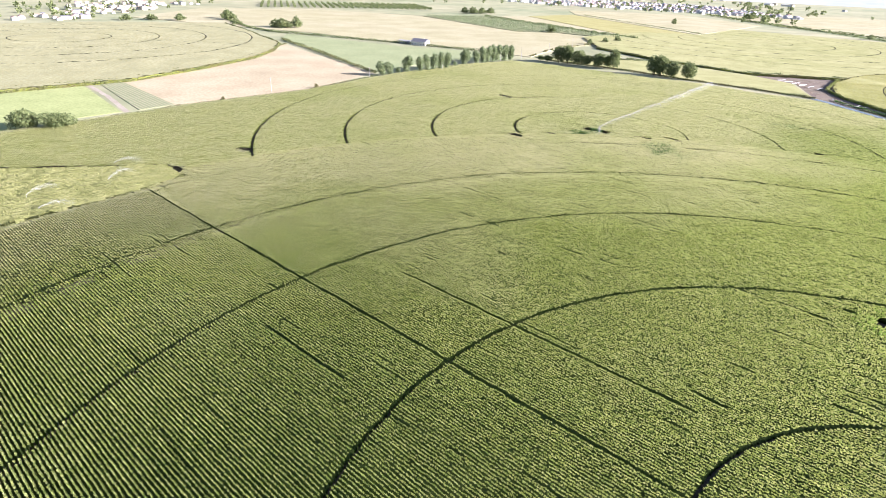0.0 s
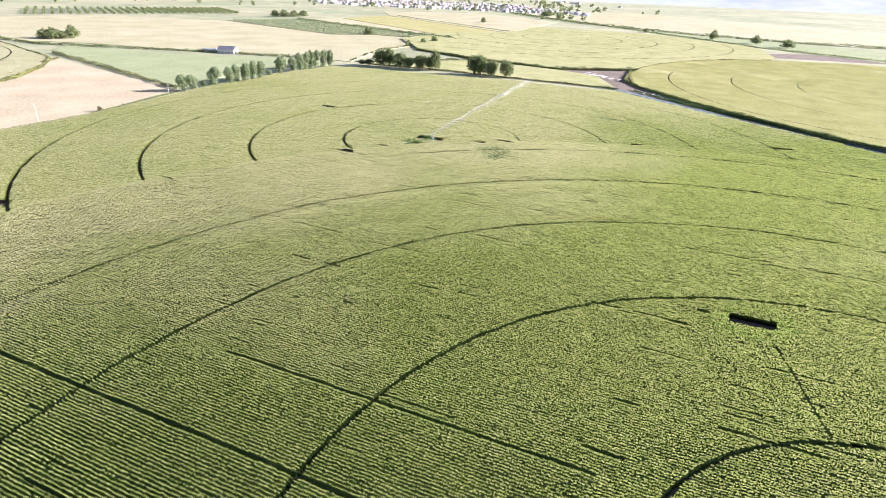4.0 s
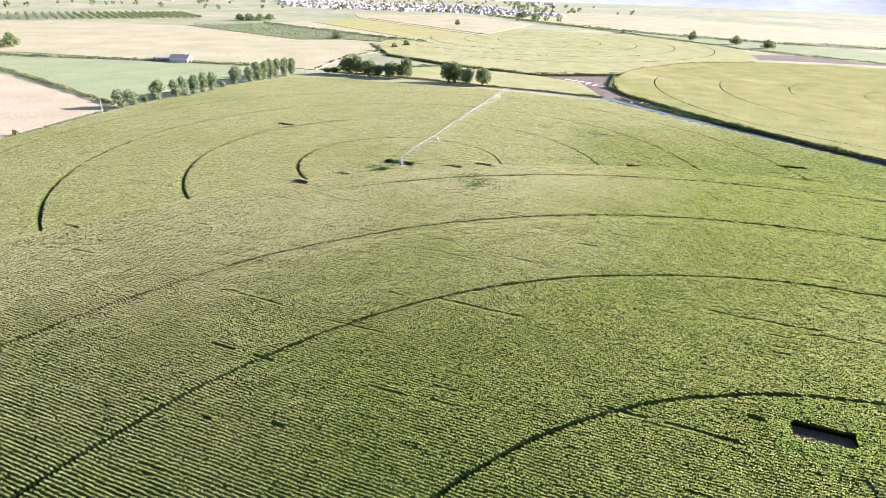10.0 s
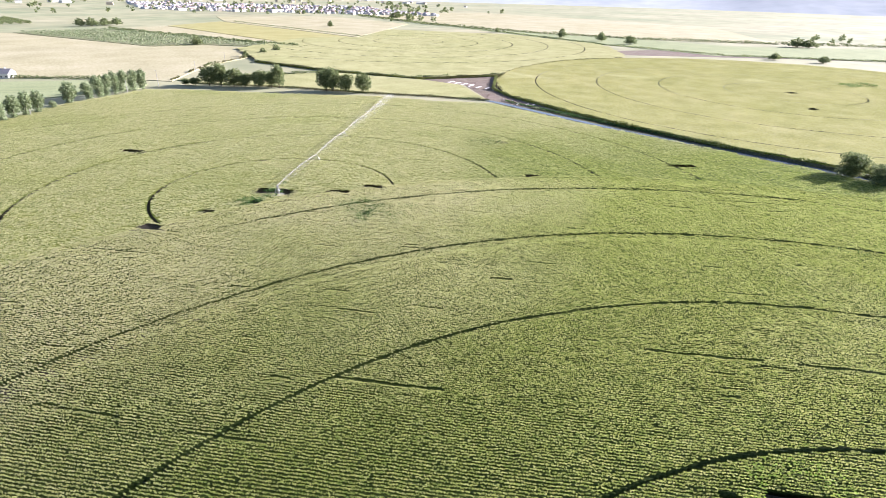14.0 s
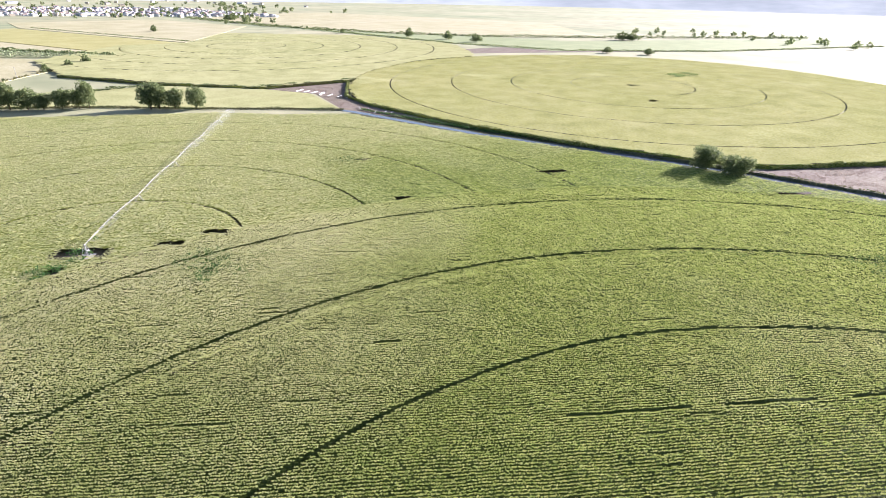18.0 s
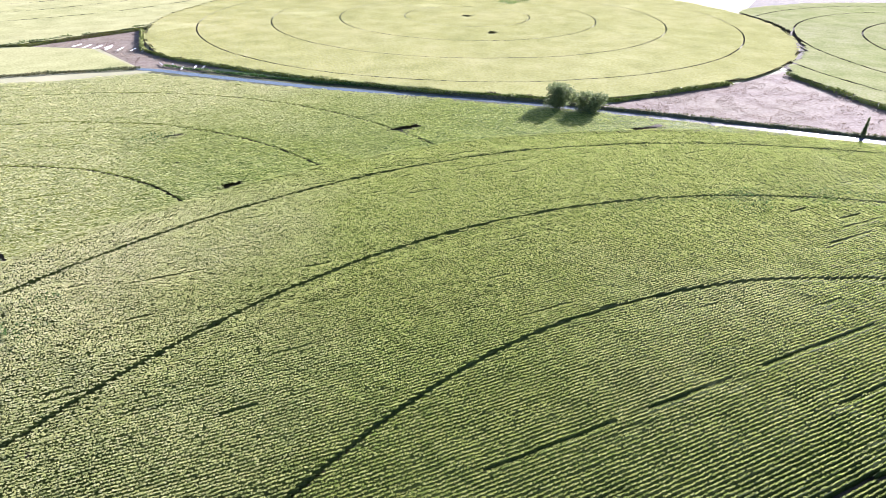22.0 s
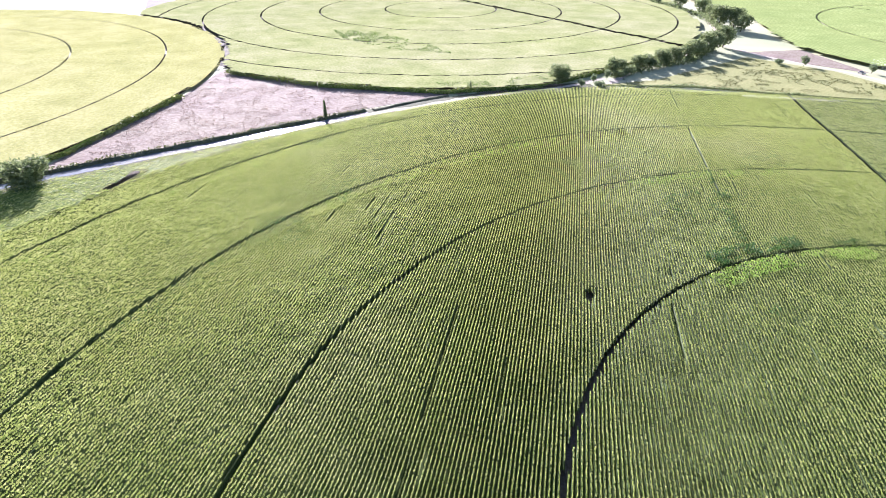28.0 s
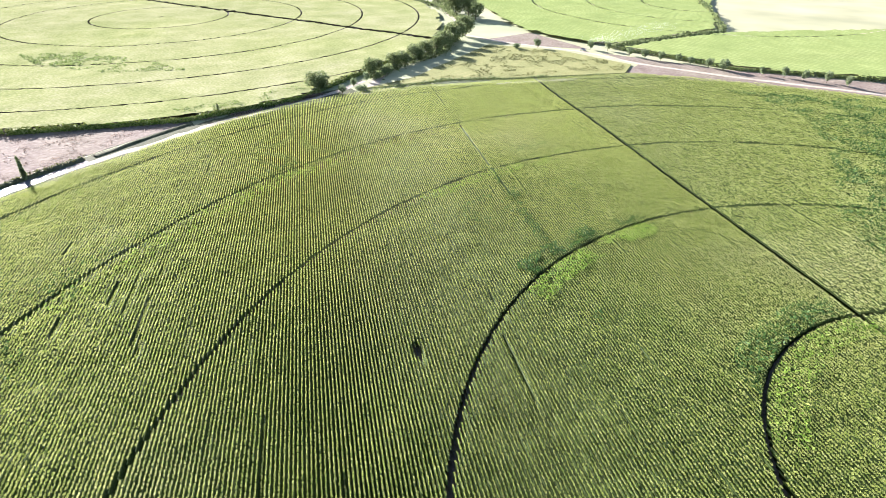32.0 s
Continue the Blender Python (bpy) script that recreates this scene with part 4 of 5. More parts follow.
def tufts(name, poly, count, size, material, label, category, seed, high=0.5, low=0.1, sparse=0.7):
    """Loose tufts of dry growth strewn over a piece of land."""
    rng = np.random.default_rng(seed)
    p = np.array(poly)
    x, y = rng.uniform(p[:, 0].min(), p[:, 0].max(), count), rng.uniform(p[:, 1].min(), p[:, 1].max(), count)
    ok = inside(x, y, poly) & (mottle(x, y, 7, seed) + 0.5 * mottle(x, y, 2, seed + 1) > sparse)
    c = np.c_[x, y, low + high * rng.random(count)][ok]
    return tagged(new(name, cards(name, c, size * (0.5 + rng.random(len(c))), material, seed)), label, category, kind="stuff")


TRIANGLE = [(478, 112), (425, 70), (382, 20), (370, 60), (362, 120), (357, 180), (372, 184), (436, 138)]
tufts("stubble_tufts", TRIANGLE, 30000, 0.26, M_DRY, "dry reddish brush stubble", "stubble", 71, 0.35)
tufts("yard_tufts", [(305, 580), (385, 565), (332, 500), (322, 455), (300, 460), (321, 530)], 4000, 0.4, M_DRY, "dry weeds in the yard", "weeds", 72)
WEEDY = [(198, -181), (172, -168), (158, -154), (146, -120), (141, -97), (136, -58), (124, -30), (108, -60), (100, -210), (135, -208)]
def sector(r0, r1, a0, a1):
    """A stretch of a ring round the pivot circle's middle."""
    arc = np.radians(np.linspace(a0, a1, 14))
    return [(B[0] + r0 * math.cos(a), B[1] + r0 * math.sin(a)) for a in arc] + [(B[0] + r1 * math.cos(a), B[1] + r1 * math.sin(a)) for a in arc[::-1]]


tufts("shore_weeds", [(368, 12), (364, -20), (362, -40), (367, -40), (371, -20), (376, 10)], 5000, 0.3, M_DRY, "dry weeds beside the dirt track", "weeds", 101, 0.3)
for k, (r0, r1, a0, a1, n) in enumerate(((108.9, 115.0, -17, -1, 1500), (108.9, 112, -26, -16, 500), (54.2, 61, -36, 8, 1700), (163.8, 166.5, -31, -8, 1100), (134, 144, -26, -14, 160), (204, 211, 30, 44, 420), (171, 176, -30, -24, 160), (212, 217, -6, 20, 700))):
    tufts("track_weeds", sector(r0, r1, a0, a1), n * 2, 0.32, M_WEED, "dark green weeds crowding a wheel track", "weeds", 110 + k, 1.3, 1.5, 0.62)
for k, (r0, r1, a0, a1, n) in enumerate(((101, 107.4, -26, 3, 4600), (46, 52.8, -40, 20, 2400), (157, 162.4, -28, -6, 3600), (203, 210.8, -6, 24, 4200), (252, 260, 5, 40, 4000))):
    tufts("lime_strip", sector(r0, r1, a0, a1), n, 0.26, M_LIME, "fresh lime green maize inside a wheel track", "maize", 130 + k, 0.7, 1.7, 0.55)
# the weedy run along a missed row, and the rank growth round the clearing
for k, (u0, u1, n) in enumerate(((100, 124, 420), (128, 152, 320), (64, 72, 60))):
    run = [(B[0] + u * row_x - v * row_y, B[1] + u * row_y + v * row_x) for u, v in ((u0, 58.6), (u1, 58.6), (u1, 61.8), (u0, 61.8))]
    tufts("row_weeds", run, n * 3, 0.30, M_WEED, "dark weeds in a missed maize row", "weeds", 160 + k, 1.3, 1.6, 0.6)
rim = [(121 + r * 1.25 * math.cos(q), 121 + r * math.sin(q)) for r, way in ((10.0, 1), (5.2, -1)) for q in np.radians(np.arange(0, 361, 24)[::way])]
tufts("clearing_rim", rim, 1300, 0.24, M_LIME, "yellow-green maize round the clearing", "maize", 171, 0.5, 1.9, 0.45)
tufts("headland_rows", sector(275.9, 277.3, 22, 165), 15000, 0.24, M_TASSEL, "pale dry tassels along the headland row", "maize", 172, 0.5, 2.2, 0.2)
tufts("lush_patch", [(572, 16), (550, -12), (488, -30), (455, -30), (480, 0), (530, 18)], 9000, 0.5, M_LUSH, "lush green weeds within the round maize field", "weeds", 151, 0.6, 2.0, 0.75)
tufts("lush_patch", [(394, 14), (384, -10), (381, -38), (381, -54), (373, -54), (370, -38), (372, -12), (384, 14)], 3000, 0.4, M_LUSH, "lush green weeds along a maize edge", "weeds", 152, 0.6, 2.0, 0.7)
tufts("lush_patch", [(660, 360), (700, 350), (705, 372), (668, 380)], 2200, 0.5, M_LUSH, "lush green weeds in the neighbouring field", "weeds", 153, 0.6, 2.0, 0.6)
tufts("weed_patch", WEEDY, 30000, 0.40, M_WEED, "lush dark green weeds standing in the maize", "weeds", 73, 0.7, 1.9)
for k, (wx, wy, wr) in enumerate(((222, 8, 8), (228, -4, 8), (268, 130, 10), (285, 110, 10), (214, 345, 9), (113, 288, 8), (121, 272, 11), (112, 276, 6), (75, 312, 5), (90, 324, 6), (84, 318, 5))):
    ring = [(wx + wr * 1.2 * math.cos(a / 10 * 2 * math.pi), wy + wr * math.sin(a / 10 * 2 * math.pi)) for a in range(10)]
    tufts("weeds", ring, 520, 0.34, M_WEED, "dark green weeds among the maize", "weeds", 80 + k, 1.1, 1.6)



def stalk_wall(name, pts, high, material, label):
    """The outermost plants of a maize field, seen from the side: a ragged wall of stalks and leaves."""
    q, nrm = offsets(pts, 1.6)
    rng = np.random.default_rng(len(q) + 3)
    lines = [(0.1, 0.0), (0.0, 0.5), (0.0, 0.95)]
    x = np.stack([q[:, 0] + nrm[:, 0] * (o + 0.4 * (rng.random(len(q)) - 0.5)) for o, _ in lines])
    y = np.stack([q[:, 1] + nrm[:, 1] * (o + 0.4 * (rng.random(len(q)) - 0.5)) for o, _ in lines])
    z = np.stack([high * f * (0.85 + 0.3 * rng.random(len(q))) for _, f in lines])
    return tagged(new(name, grid_mesh(name, x, y, z, np.ones(x.shape, bool), material)), label, "maize", kind="stuff")


# field sides use the dark leaf copy, so their shade is painted in
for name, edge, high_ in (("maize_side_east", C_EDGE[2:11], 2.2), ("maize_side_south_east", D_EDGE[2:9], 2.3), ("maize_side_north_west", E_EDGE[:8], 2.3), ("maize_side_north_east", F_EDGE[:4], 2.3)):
    stalk_wall(name, edge, high_, M_CORN, "stalks along a maize field's edge, shade put into their dark colour")
tufts("grass_tufts", [(353, -72), (347, -102), (361, -200), (312, -215), (263, -207), (259, -190), (297, -146), (328, -116)], 16000, 0.4, M_GOLD, "rough tufts in the dry grass", "grass", 75, 0.35, 0.7, 0.75)
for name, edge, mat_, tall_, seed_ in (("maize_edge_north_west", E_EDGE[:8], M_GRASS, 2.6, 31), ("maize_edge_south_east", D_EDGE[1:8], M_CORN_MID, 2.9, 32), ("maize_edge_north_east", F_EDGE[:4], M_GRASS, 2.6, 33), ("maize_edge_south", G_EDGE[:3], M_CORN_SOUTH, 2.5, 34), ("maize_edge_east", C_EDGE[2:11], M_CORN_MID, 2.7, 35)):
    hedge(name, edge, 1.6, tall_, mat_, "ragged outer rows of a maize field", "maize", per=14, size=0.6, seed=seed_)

# ---- trees ----


def tree(name, high, lobes, leaf_mat, count, size, trunk=0.35, bare=0.25, seed=0, label="", category="tree"):
    """A tree at the origin: tapered trunk, limbs and a crown of many leaf clumps with gaps.
    lobes: middle, half width and half height of each part of the crown, as shares of the height."""
    rng = np.random.default_rng(seed)
    t = tagged(new(name), label, category)
    bm = bmesh.new()
    rod(bm, (0, 0, -0.2), (0.1, 0.05, high * bare), trunk, trunk * 0.75, 8)
    rod(bm, (0.1, 0.05, high * bare), (-0.1, 0.1, high * 0.7), trunk * 0.75, trunk * 0.25, 8)
    part("trunk", bm, M_BARK, t)
    for lx, ly, lz, w, hh in lobes[:5]:
        bm = rod(bmesh.new(), (0.05, 0.05, high * bare * 0.9), (lx * high, ly * high, lz * high), trunk * 0.4, trunk * 0.1, 6)
        part("limb", bm, M_BARK, t)
    pts = []
    share = np.array([w * w * hh for *_, w, hh in lobes])
    for (lx, ly, lz, w, hh), k in zip(lobes, (share / share.sum() * count).astype(int)):
        d = rng.normal(size=(k, 3))
        d /= np.linalg.norm(d, axis=1)[:, None]
        d *= (0.55 + 0.5 * rng.random(k) ** 0.6)[:, None] * (1 + 0.25 * np.sin(d[:, :1] * 7 + lx * 9) * np.cos(d[:, 2:] * 6))
        pts.append(np.array([lx, ly, lz]) * high + d * np.array([w, w, hh]) * high)
    c = np.concatenate(pts)
    part("crown", cards("crown", c, size * (0.6 + 0.8 * rng.random(len(c))), leaf_mat, seed), None, t)
    return t


def lobes_of(seed, n, spread, z0, z1, w, hh):
    r = random.Random(seed)
    out = [(0, 0, (z0 + z1) / 2, w * 1.15, (z1 - z0) / 2)]
    for k in range(n):
        a = 2.4 * k + r.random()
        d = spread * (0.6 + 0.5 * r.random())
        out.append((d * math.cos(a), d * math.sin(a), z0 + (z1 - z0) * (0.15 + 0.75 * r.random()), w * (0.7 + 0.5 * r.random()), hh * (0.7 + 0.5 * r.random())))
    return out


def set_out(proto, places, group=""):
    """Places the first at its spot and copies for the rest: x, y, width and height as shares of the model's."""
    r = random.Random(len(places))
    tagged(proto, group=group)
    for x, y, w, h in places[1:]:
        copy_thing(proto, pose(x, y, 0, 0, 0, r.random() * 360) @ Matrix.Diagonal((w, w, h, 1)))
    x, y, w, h = places[0]
    proto.matrix_basis = pose(x, y, 0, 0, 0, 40) @ Matrix.Diagonal((w, w, h, 1))


set_out(tree("oak", 12, lobes_of(1, 9, 0.36, 0.08, 0.95, 0.34, 0.3), M_LEAF, 4200, 0.5, 0.45, 0.18, 1, "spreading dark green oak beside the canal"), [(342, 214, 1.0, 1.0), (341, 199, 1.05, 0.85), (370, -54, 0.85, 0.75)])
set_out(tree("field_oak", 11, lobes_of(2, 9, 0.42, 0.08, 0.9, 0.36, 0.3), M_LEAF, 3600, 0.55, 0.4, 0.15, 2, "bushy broad oak at the meadow's edge"), [(-220, 282, 1.0, 1.0), (-205, 285, 0.95, 0.85)])
set_out(tree("broadleaf_tree", 18, lobes_of(3, 8, 0.22, 0.12, 0.95, 0.24, 0.25), M_LEAF, 2000, 0.8, 0.5, 0.15, 3, "tall leafy dark green tree at the field's edge"),
        [(115, 614, 1.0, 0.85), (124, 611, 0.9, 1.0), (133, 604, 1.0, 0.8), (141, 598, 0.8, 0.6), (151, 592, 1.0, 0.75), (160, 586, 0.7, 0.7), (165, 580, 0.75, 1.05), (196, 551, 1.1, 0.95), (201, 548, 1.0, 1.0), (209, 541, 0.9, 0.8), (220, 530, 0.9, 0.85),
         (105, 622, 0.6, 0.35), (98, 626, 0.5, 0.3)], "trees along the northern edge")
set_out(tree("poplar", 14, lobes_of(4, 7, 0.16, 0.05, 0.98, 0.15, 0.3), M_POPLAR, 1500, 0.6, 0.3, 0.1, 4, "young silvery green poplar in a row"),
        [(-58, 489, 1.1, 0.8), (-52, 493, 1.0, 0.75), (-38, 507, 1.2, 1.0), (-27, 515, 1.0, 0.9), (-21, 520, 0.9, 1.0), (-15, 527, 1.1, 1.0), (-9, 533, 1.0, 1.05), (-3, 540, 1.0, 1.0), (14, 565, 1.3, 1.05), (26, 575, 1.0, 0.9), (33, 582, 1.1, 1.1), (38, 588, 1.0, 1.1),
         (44, 596, 1.0, 1.15), (49, 604, 1.1, 1.1), (57, 610, 1.1, 1.05), (64, 616, 1.2, 1.0), (-45, 500, 0.6, 0.4), (5, 553, 0.6, 0.4)], "row of poplars")
set_out(tree("cypress", 9.6, [(0, 0, 0.25, 0.075, 0.25), (0, 0, 0.5, 0.065, 0.28), (0.01, 0, 0.75, 0.045, 0.22), (0, 0, 0.93, 0.02, 0.1)], M_LEAF, 900, 0.3, 0.15, 0.05, 5, "slim dark cypress standing by the canal"), [(366, 85, 1.0, 1.0), (375, 2, 0.9, 0.65)])
set_out(tree("lane_tree", 13, lobes_of(6, 8, 0.3, 0.12, 0.95, 0.28, 0.26), M_LEAF, 1600, 0.65, 0.4, 0.15, 6, "leafy tree in a thicket by the farm road"),
        [(367, -90, 0.7, 0.75), (371, -100, 0.6, 0.6), (370, -114, 0.8, 0.7), (372, -124, 0.75, 0.6), (372, -136, 0.9, 0.75), (373, -148, 0.8, 0.75), (374, -160, 0.9, 0.9), (378, -174, 0.9, 0.85), (383, -188, 1.0, 1.0), (388, -203, 1.0, 0.95), (393, -219, 1.1, 1.05),
         (450, -284, 1.3, 1.3), (440, -290, 1.2, 1.25), (428, -284, 1.1, 1.0), (470, -300, 1.1, 1.1), (500, -322, 1.2, 1.1), (540, -335, 1.2, 1.2), (580, -348, 1.2, 1.1), (620, -356, 1.2, 1.2)], "trees along the farm road")
set_out(tree("young_olive", 4.6, lobes_of(7, 6, 0.25, 0.2, 0.98, 0.28, 0.28), M_POPLAR, 500, 0.35, 0.14, 0.25, 7, "small round roadside tree"),
        [(272, -235, 1.2, 1.1), (261, -232, 1.2, 1.2), (251, -234, 1.2, 1.1), (241, -237, 1.1, 1.0), (233, -236, 1.0, 0.9), (222, -235, 1.3, 1.1), (213, -232, 1.7, 1.3), (192, -234, 0.9, 1.0), (181, -237, 1.0, 1.2), (171, -237, 1.0, 1.2), (160, -240, 1.0, 1.3), (150, -236, 0.9, 1.3),
         (289, -240, 1.2, 1.2), (300, -236, 1.2, 1.2), (340, -205, 1.4, 0.8), (330, -216, 1.3, 1.3), (349, -64, 1.5, 0.9), (356, -58, 1.2, 0.9), (360, -70, 0.9, 1.0), (362, -82, 0.9, 1.1)], "young trees along the dirt road")
set_out(tree("far_tree", 15, lobes_of(8, 6, 0.3, 0.12, 0.95, 0.3, 0.28), M_LEAF, 500, 1.3, 0.5, 0.15, 8, "solitary dark tree far off in the fields"),
        [(806, 933, 1.1, 1.1), (827, 852, 1.2, 1.0), (831, 788, 1.2, 0.9), (759, 1076, 0.6, 0.6), (807, 1611, 1.2, 1.2), (790, 1590, 1.0, 0.9), (1100, 649, 1.9, 1.0), (1112, 636, 1.6, 0.9), (850, 547, 1.0, 0.6), (876, 494, 1.0, 0.6), (49, 1388, 1.4, 1.0), (70, 1400, 1.4, 0.9), (30, 1395, 1.3, 0.9), (90, 1410, 1.3, 0.9),
         (-252, 878, 1.2, 0.9), (-262, 882, 1.2, 0.8), (-244, 880, 1.0, 0.7), (-233, 888, 1.1, 1.1), (165, 975, 0.9, 0.8), (192, 812, 0.5, 0.5), (220, 838, 0.5, 0.5), (243, 860, 0.6, 0.6), (480, 1290, 0.8, 0.8), (-365, 975, 1.2, 1.0), (-380, 1000, 1.2, 1.0), (-330, 905, 1.0, 0.6), (-430, 935, 1.1, 0.7), (-470, 925, 1.1, 0.6), (-500, 905, 1.1, 0.6)], "scattered far trees")

# shrubs on the sandy field's edge
set_out(tree("shrub", 3.0, lobes_of(9, 5, 0.3, 0.1, 0.9, 0.35, 0.35), M_GRASS, 350, 0.35, 0.1, 0.1, 9, "small shrub at the field margin"), [(-151, 372, 0.7, 0.8), (-100, 424, 1.0, 1.2), (-90, 440, 0.6, 0.6), (-66, 480, 0.8, 0.8), (353, 92, 0.6, 0.6)], "margin shrubs")

# ---- the irrigation pivot north of the headland ----


def pivot_arm(x, y, degrees, towers, reach, high=4.2):
    t = tagged(new("center_pivot"), "galvanised centre pivot irrigation arm spraying over maize", "irrigation machine")
    t.matrix_basis = pose(x, y, 0, 0, 0, degrees)
    bm = bmesh.new()
    for a in (45, 135, 225, 315):
        rod(bm, (1.7 * math.cos(radians(a)), 1.7 * math.sin(radians(a)), 0), (0.35 * math.cos(radians(a)), 0.35 * math.sin(radians(a)), high), 0.09)
    rod(bm, (0, 0, 0), (0, 0, high + 0.5), 0.14, sides=10)
    for z in (1.2, 2.4):
        w = 1.7 - 1.35 * z / high
        for a in (45, 135, 225, 315):
            rod(bm, (w * 1.0 * math.cos(radians(a)), w * math.sin(radians(a)), z), (w * math.cos(radians(a + 90)), w * math.sin(radians(a + 90)), z), 0.05)
    part("pivot_tower", bm, M_STEEL, t)
    part("foundation", box(bmesh.new(), -2, -2, 0, 2, 2, 0.25), M_CONCRETE, t, "square concrete base")
    part("control_box", box(bmesh.new(), 0.9, -0.3, 0.9, 1.4, 0.3, 1.9), M_WHITE, t)
    ends = [0.0, *towers, reach]
    for a, b in zip(ends, ends[1:]):
        bm, n = bmesh.new(), 10
        bow = lambda s: high + 0.9 * math.sin(math.pi * s)
        for k in range(n):
            rod(bm, (a + (b - a) * k / n, 0, bow(k / n)), (a + (b - a) * (k + 1) / n, 0, bow((k + 1) / n)), 0.084, sides=8)
        span = part("span_pipe", bm, M_PIPE, t)
        if b == reach:
            continue
        bm = bmesh.new()
        for k in range(1, n):
            s, drop = k / n, 1.5 * math.sin(math.pi * k / n) ** 0.5
            px = a + (b - a) * s
            for sy in (-0.9, 0.9):
                rod(bm, (px, 0, bow(s)), (px, sy, bow(s) - drop), 0.04, sides=4)
                if k < n - 1:
                    s2 = (k + 1) / n
                    rod(bm, (px, sy, bow(s) - drop), (a + (b - a) * s2, sy, bow(s2) - 1.5 * math.sin(math.pi * s2) ** 0.5), 0.03, sides=4)
            rod(bm, (px, -0.9, bow(s) - drop), (px, 0.9, bow(s) - drop), 0.03, sides=4)
        part("truss", bm, M_STEEL, span)
    for r in towers:
        bm = bmesh.new()
        for sx in (-0.5, 0.5):
            for sy in (-2.1, 2.1):
                rod(bm, (r + sx, sy, 0.7), (r, 0, high), 0.07)
        rod(bm, (r, -2.3, 0.75), (r, 2.3, 0.75), 0.11)
        tower = part("drive_tower", bm, M_STEEL, t)
        for sy in (-2.1, 2.1):
            bm = bmesh.new()
            bmesh.ops.create_cone(bm, cap_ends=True, segments=18, radius1=0.65, radius2=0.65, depth=0.34, matrix=pose(r, sy, 0.65, 0, 90, 0) @ pose(0, 0, 0, 0, 0, 0))
            part("wheel", bm, M_RUBBER, tower, "black drive wheel")
    return t


ARM_DEG, ARM_LEN = 51.5, 226.0
pivot_arm(A[0], A[1], ARM_DEG, A_TRACKS, ARM_LEN)


def droplets(name, start, end, low, high, wide, count, size, seed, label, gather=1.0, stretch=2.5, arc=0.0):
    """Spray: many fine drops hanging in a band between two heights."""
    rng = np.random.default_rng(seed)
    s = rng.random(count) ** gather
    a, b = np.array(start, float), np.array(end, float)
    way = (b - a) / np.linalg.norm(b - a)
    z = low + (high - low) * rng.random(count) ** 0.7
    if arc:
        z = 2.9 + arc * 4 * s * (1 - 0.9 * s) + rng.normal(size=count) * (0.05 + 0.5 * s)
        wide = wide * (0.1 + s)
    c = np.c_[a + (b - a) * s[:, None] + np.array([-way[1], way[0]]) * (rng.normal(size=count) * wide)[:, None], z]
    return tagged(new(name, cards(name, c, size * (0.5 + rng.random(count)), M_DROPS, seed, stretch)), label, "water spray", kind="stuff")


tip = (A[0] + ARM_LEN * math.cos(radians(ARM_DEG)), A[1] + ARM_LEN * math.sin(radians(ARM_DEG)))
droplets("pivot_spray", (A[0] + 50, A[1] + 63), tip, 2.2, 4.4, 2.2, 5200, 0.05, 1, "fine white water spray under the pivot arm", 0.55)
droplets("ditch_spray", (300, -246), (282, -345), 1.5, 6.0, 5.0, 4200, 0.055, 2, "drifting white water spray by the ditch", 1.6)

# sprinklers in the young maize
for k, (sx, sy, way) in enumerate(((-153, 186, 60), (-141, 175, 20), (-134, 206, 70), (-143, 226, 15))):
    sp = tagged(new("sprinkler"), "impact sprinkler on a tall riser in young maize", "sprinkler", "field sprinklers")
    sp.matrix_basis = pose(sx, sy, 0, 0, 0, way)
    part("riser", rod(bmesh.new(), (0, 0, 0), (0, 0, 2.8), 0.04), M_STEEL, sp)
    part("nozzle", rod(bmesh.new(), (-0.15, 0, 2.8), (0.45, 0, 3.05), 0.05), M_STEEL, sp)
    ca, sa = math.cos(radians(way)), math.sin(radians(way))
    droplets("sprinkler_jet", (sx, sy), (sx + 11 * ca, sy + 11 * sa), 2.5, 4.2, 1.6, 900, 0.04, 10 + k, "thin arc of sprinkler water", arc=1.6)

# pipes in the yard
for k, (px, py, turn, length) in enumerate(((318, 549, 20, 10), (320, 541, 25, 10), (322, 533, 22, 10), (322, 522, 30, 9), (325, 514, 28, 9), (328, 505, 30, 9), (330, 497, 35, 9), (326, 527, 20, 8), (309, 455, 60, 8), (311, 447, 55, 8), (308, 436, 40, 9), (313, 431, 35, 9), (316, 427, 35, 8))):
    pr = tagged(new("pipe_rack"), "white aluminium irrigation pipes laid on trestles", "pipes", "stored pipes")
    pr.matrix_basis = pose(px, py, 0.06, 0, 0, turn)
    for j in range(3):
        part("pipe", rod(bmesh.new(), (-length / 2, 0.32 * j - 0.5, 0.75), (length / 2, 0.32 * j - 0.5, 0.75 + 0.05 * j), 0.09, sides=8), M_PIPE, pr)
    for ex in (-length / 3, length / 3):
        bm = bmesh.new()
        rod(bm, (ex, -0.7, 0), (ex, -0.6, 0.65), 0.05)
        rod(bm, (ex, 0.7, 0), (ex, 0.6, 0.65), 0.05)
        rod(bm, (ex, -0.75, 0.62), (ex, 0.75, 0.62), 0.05)
        part("trestle", bm, M_STEEL, pr)

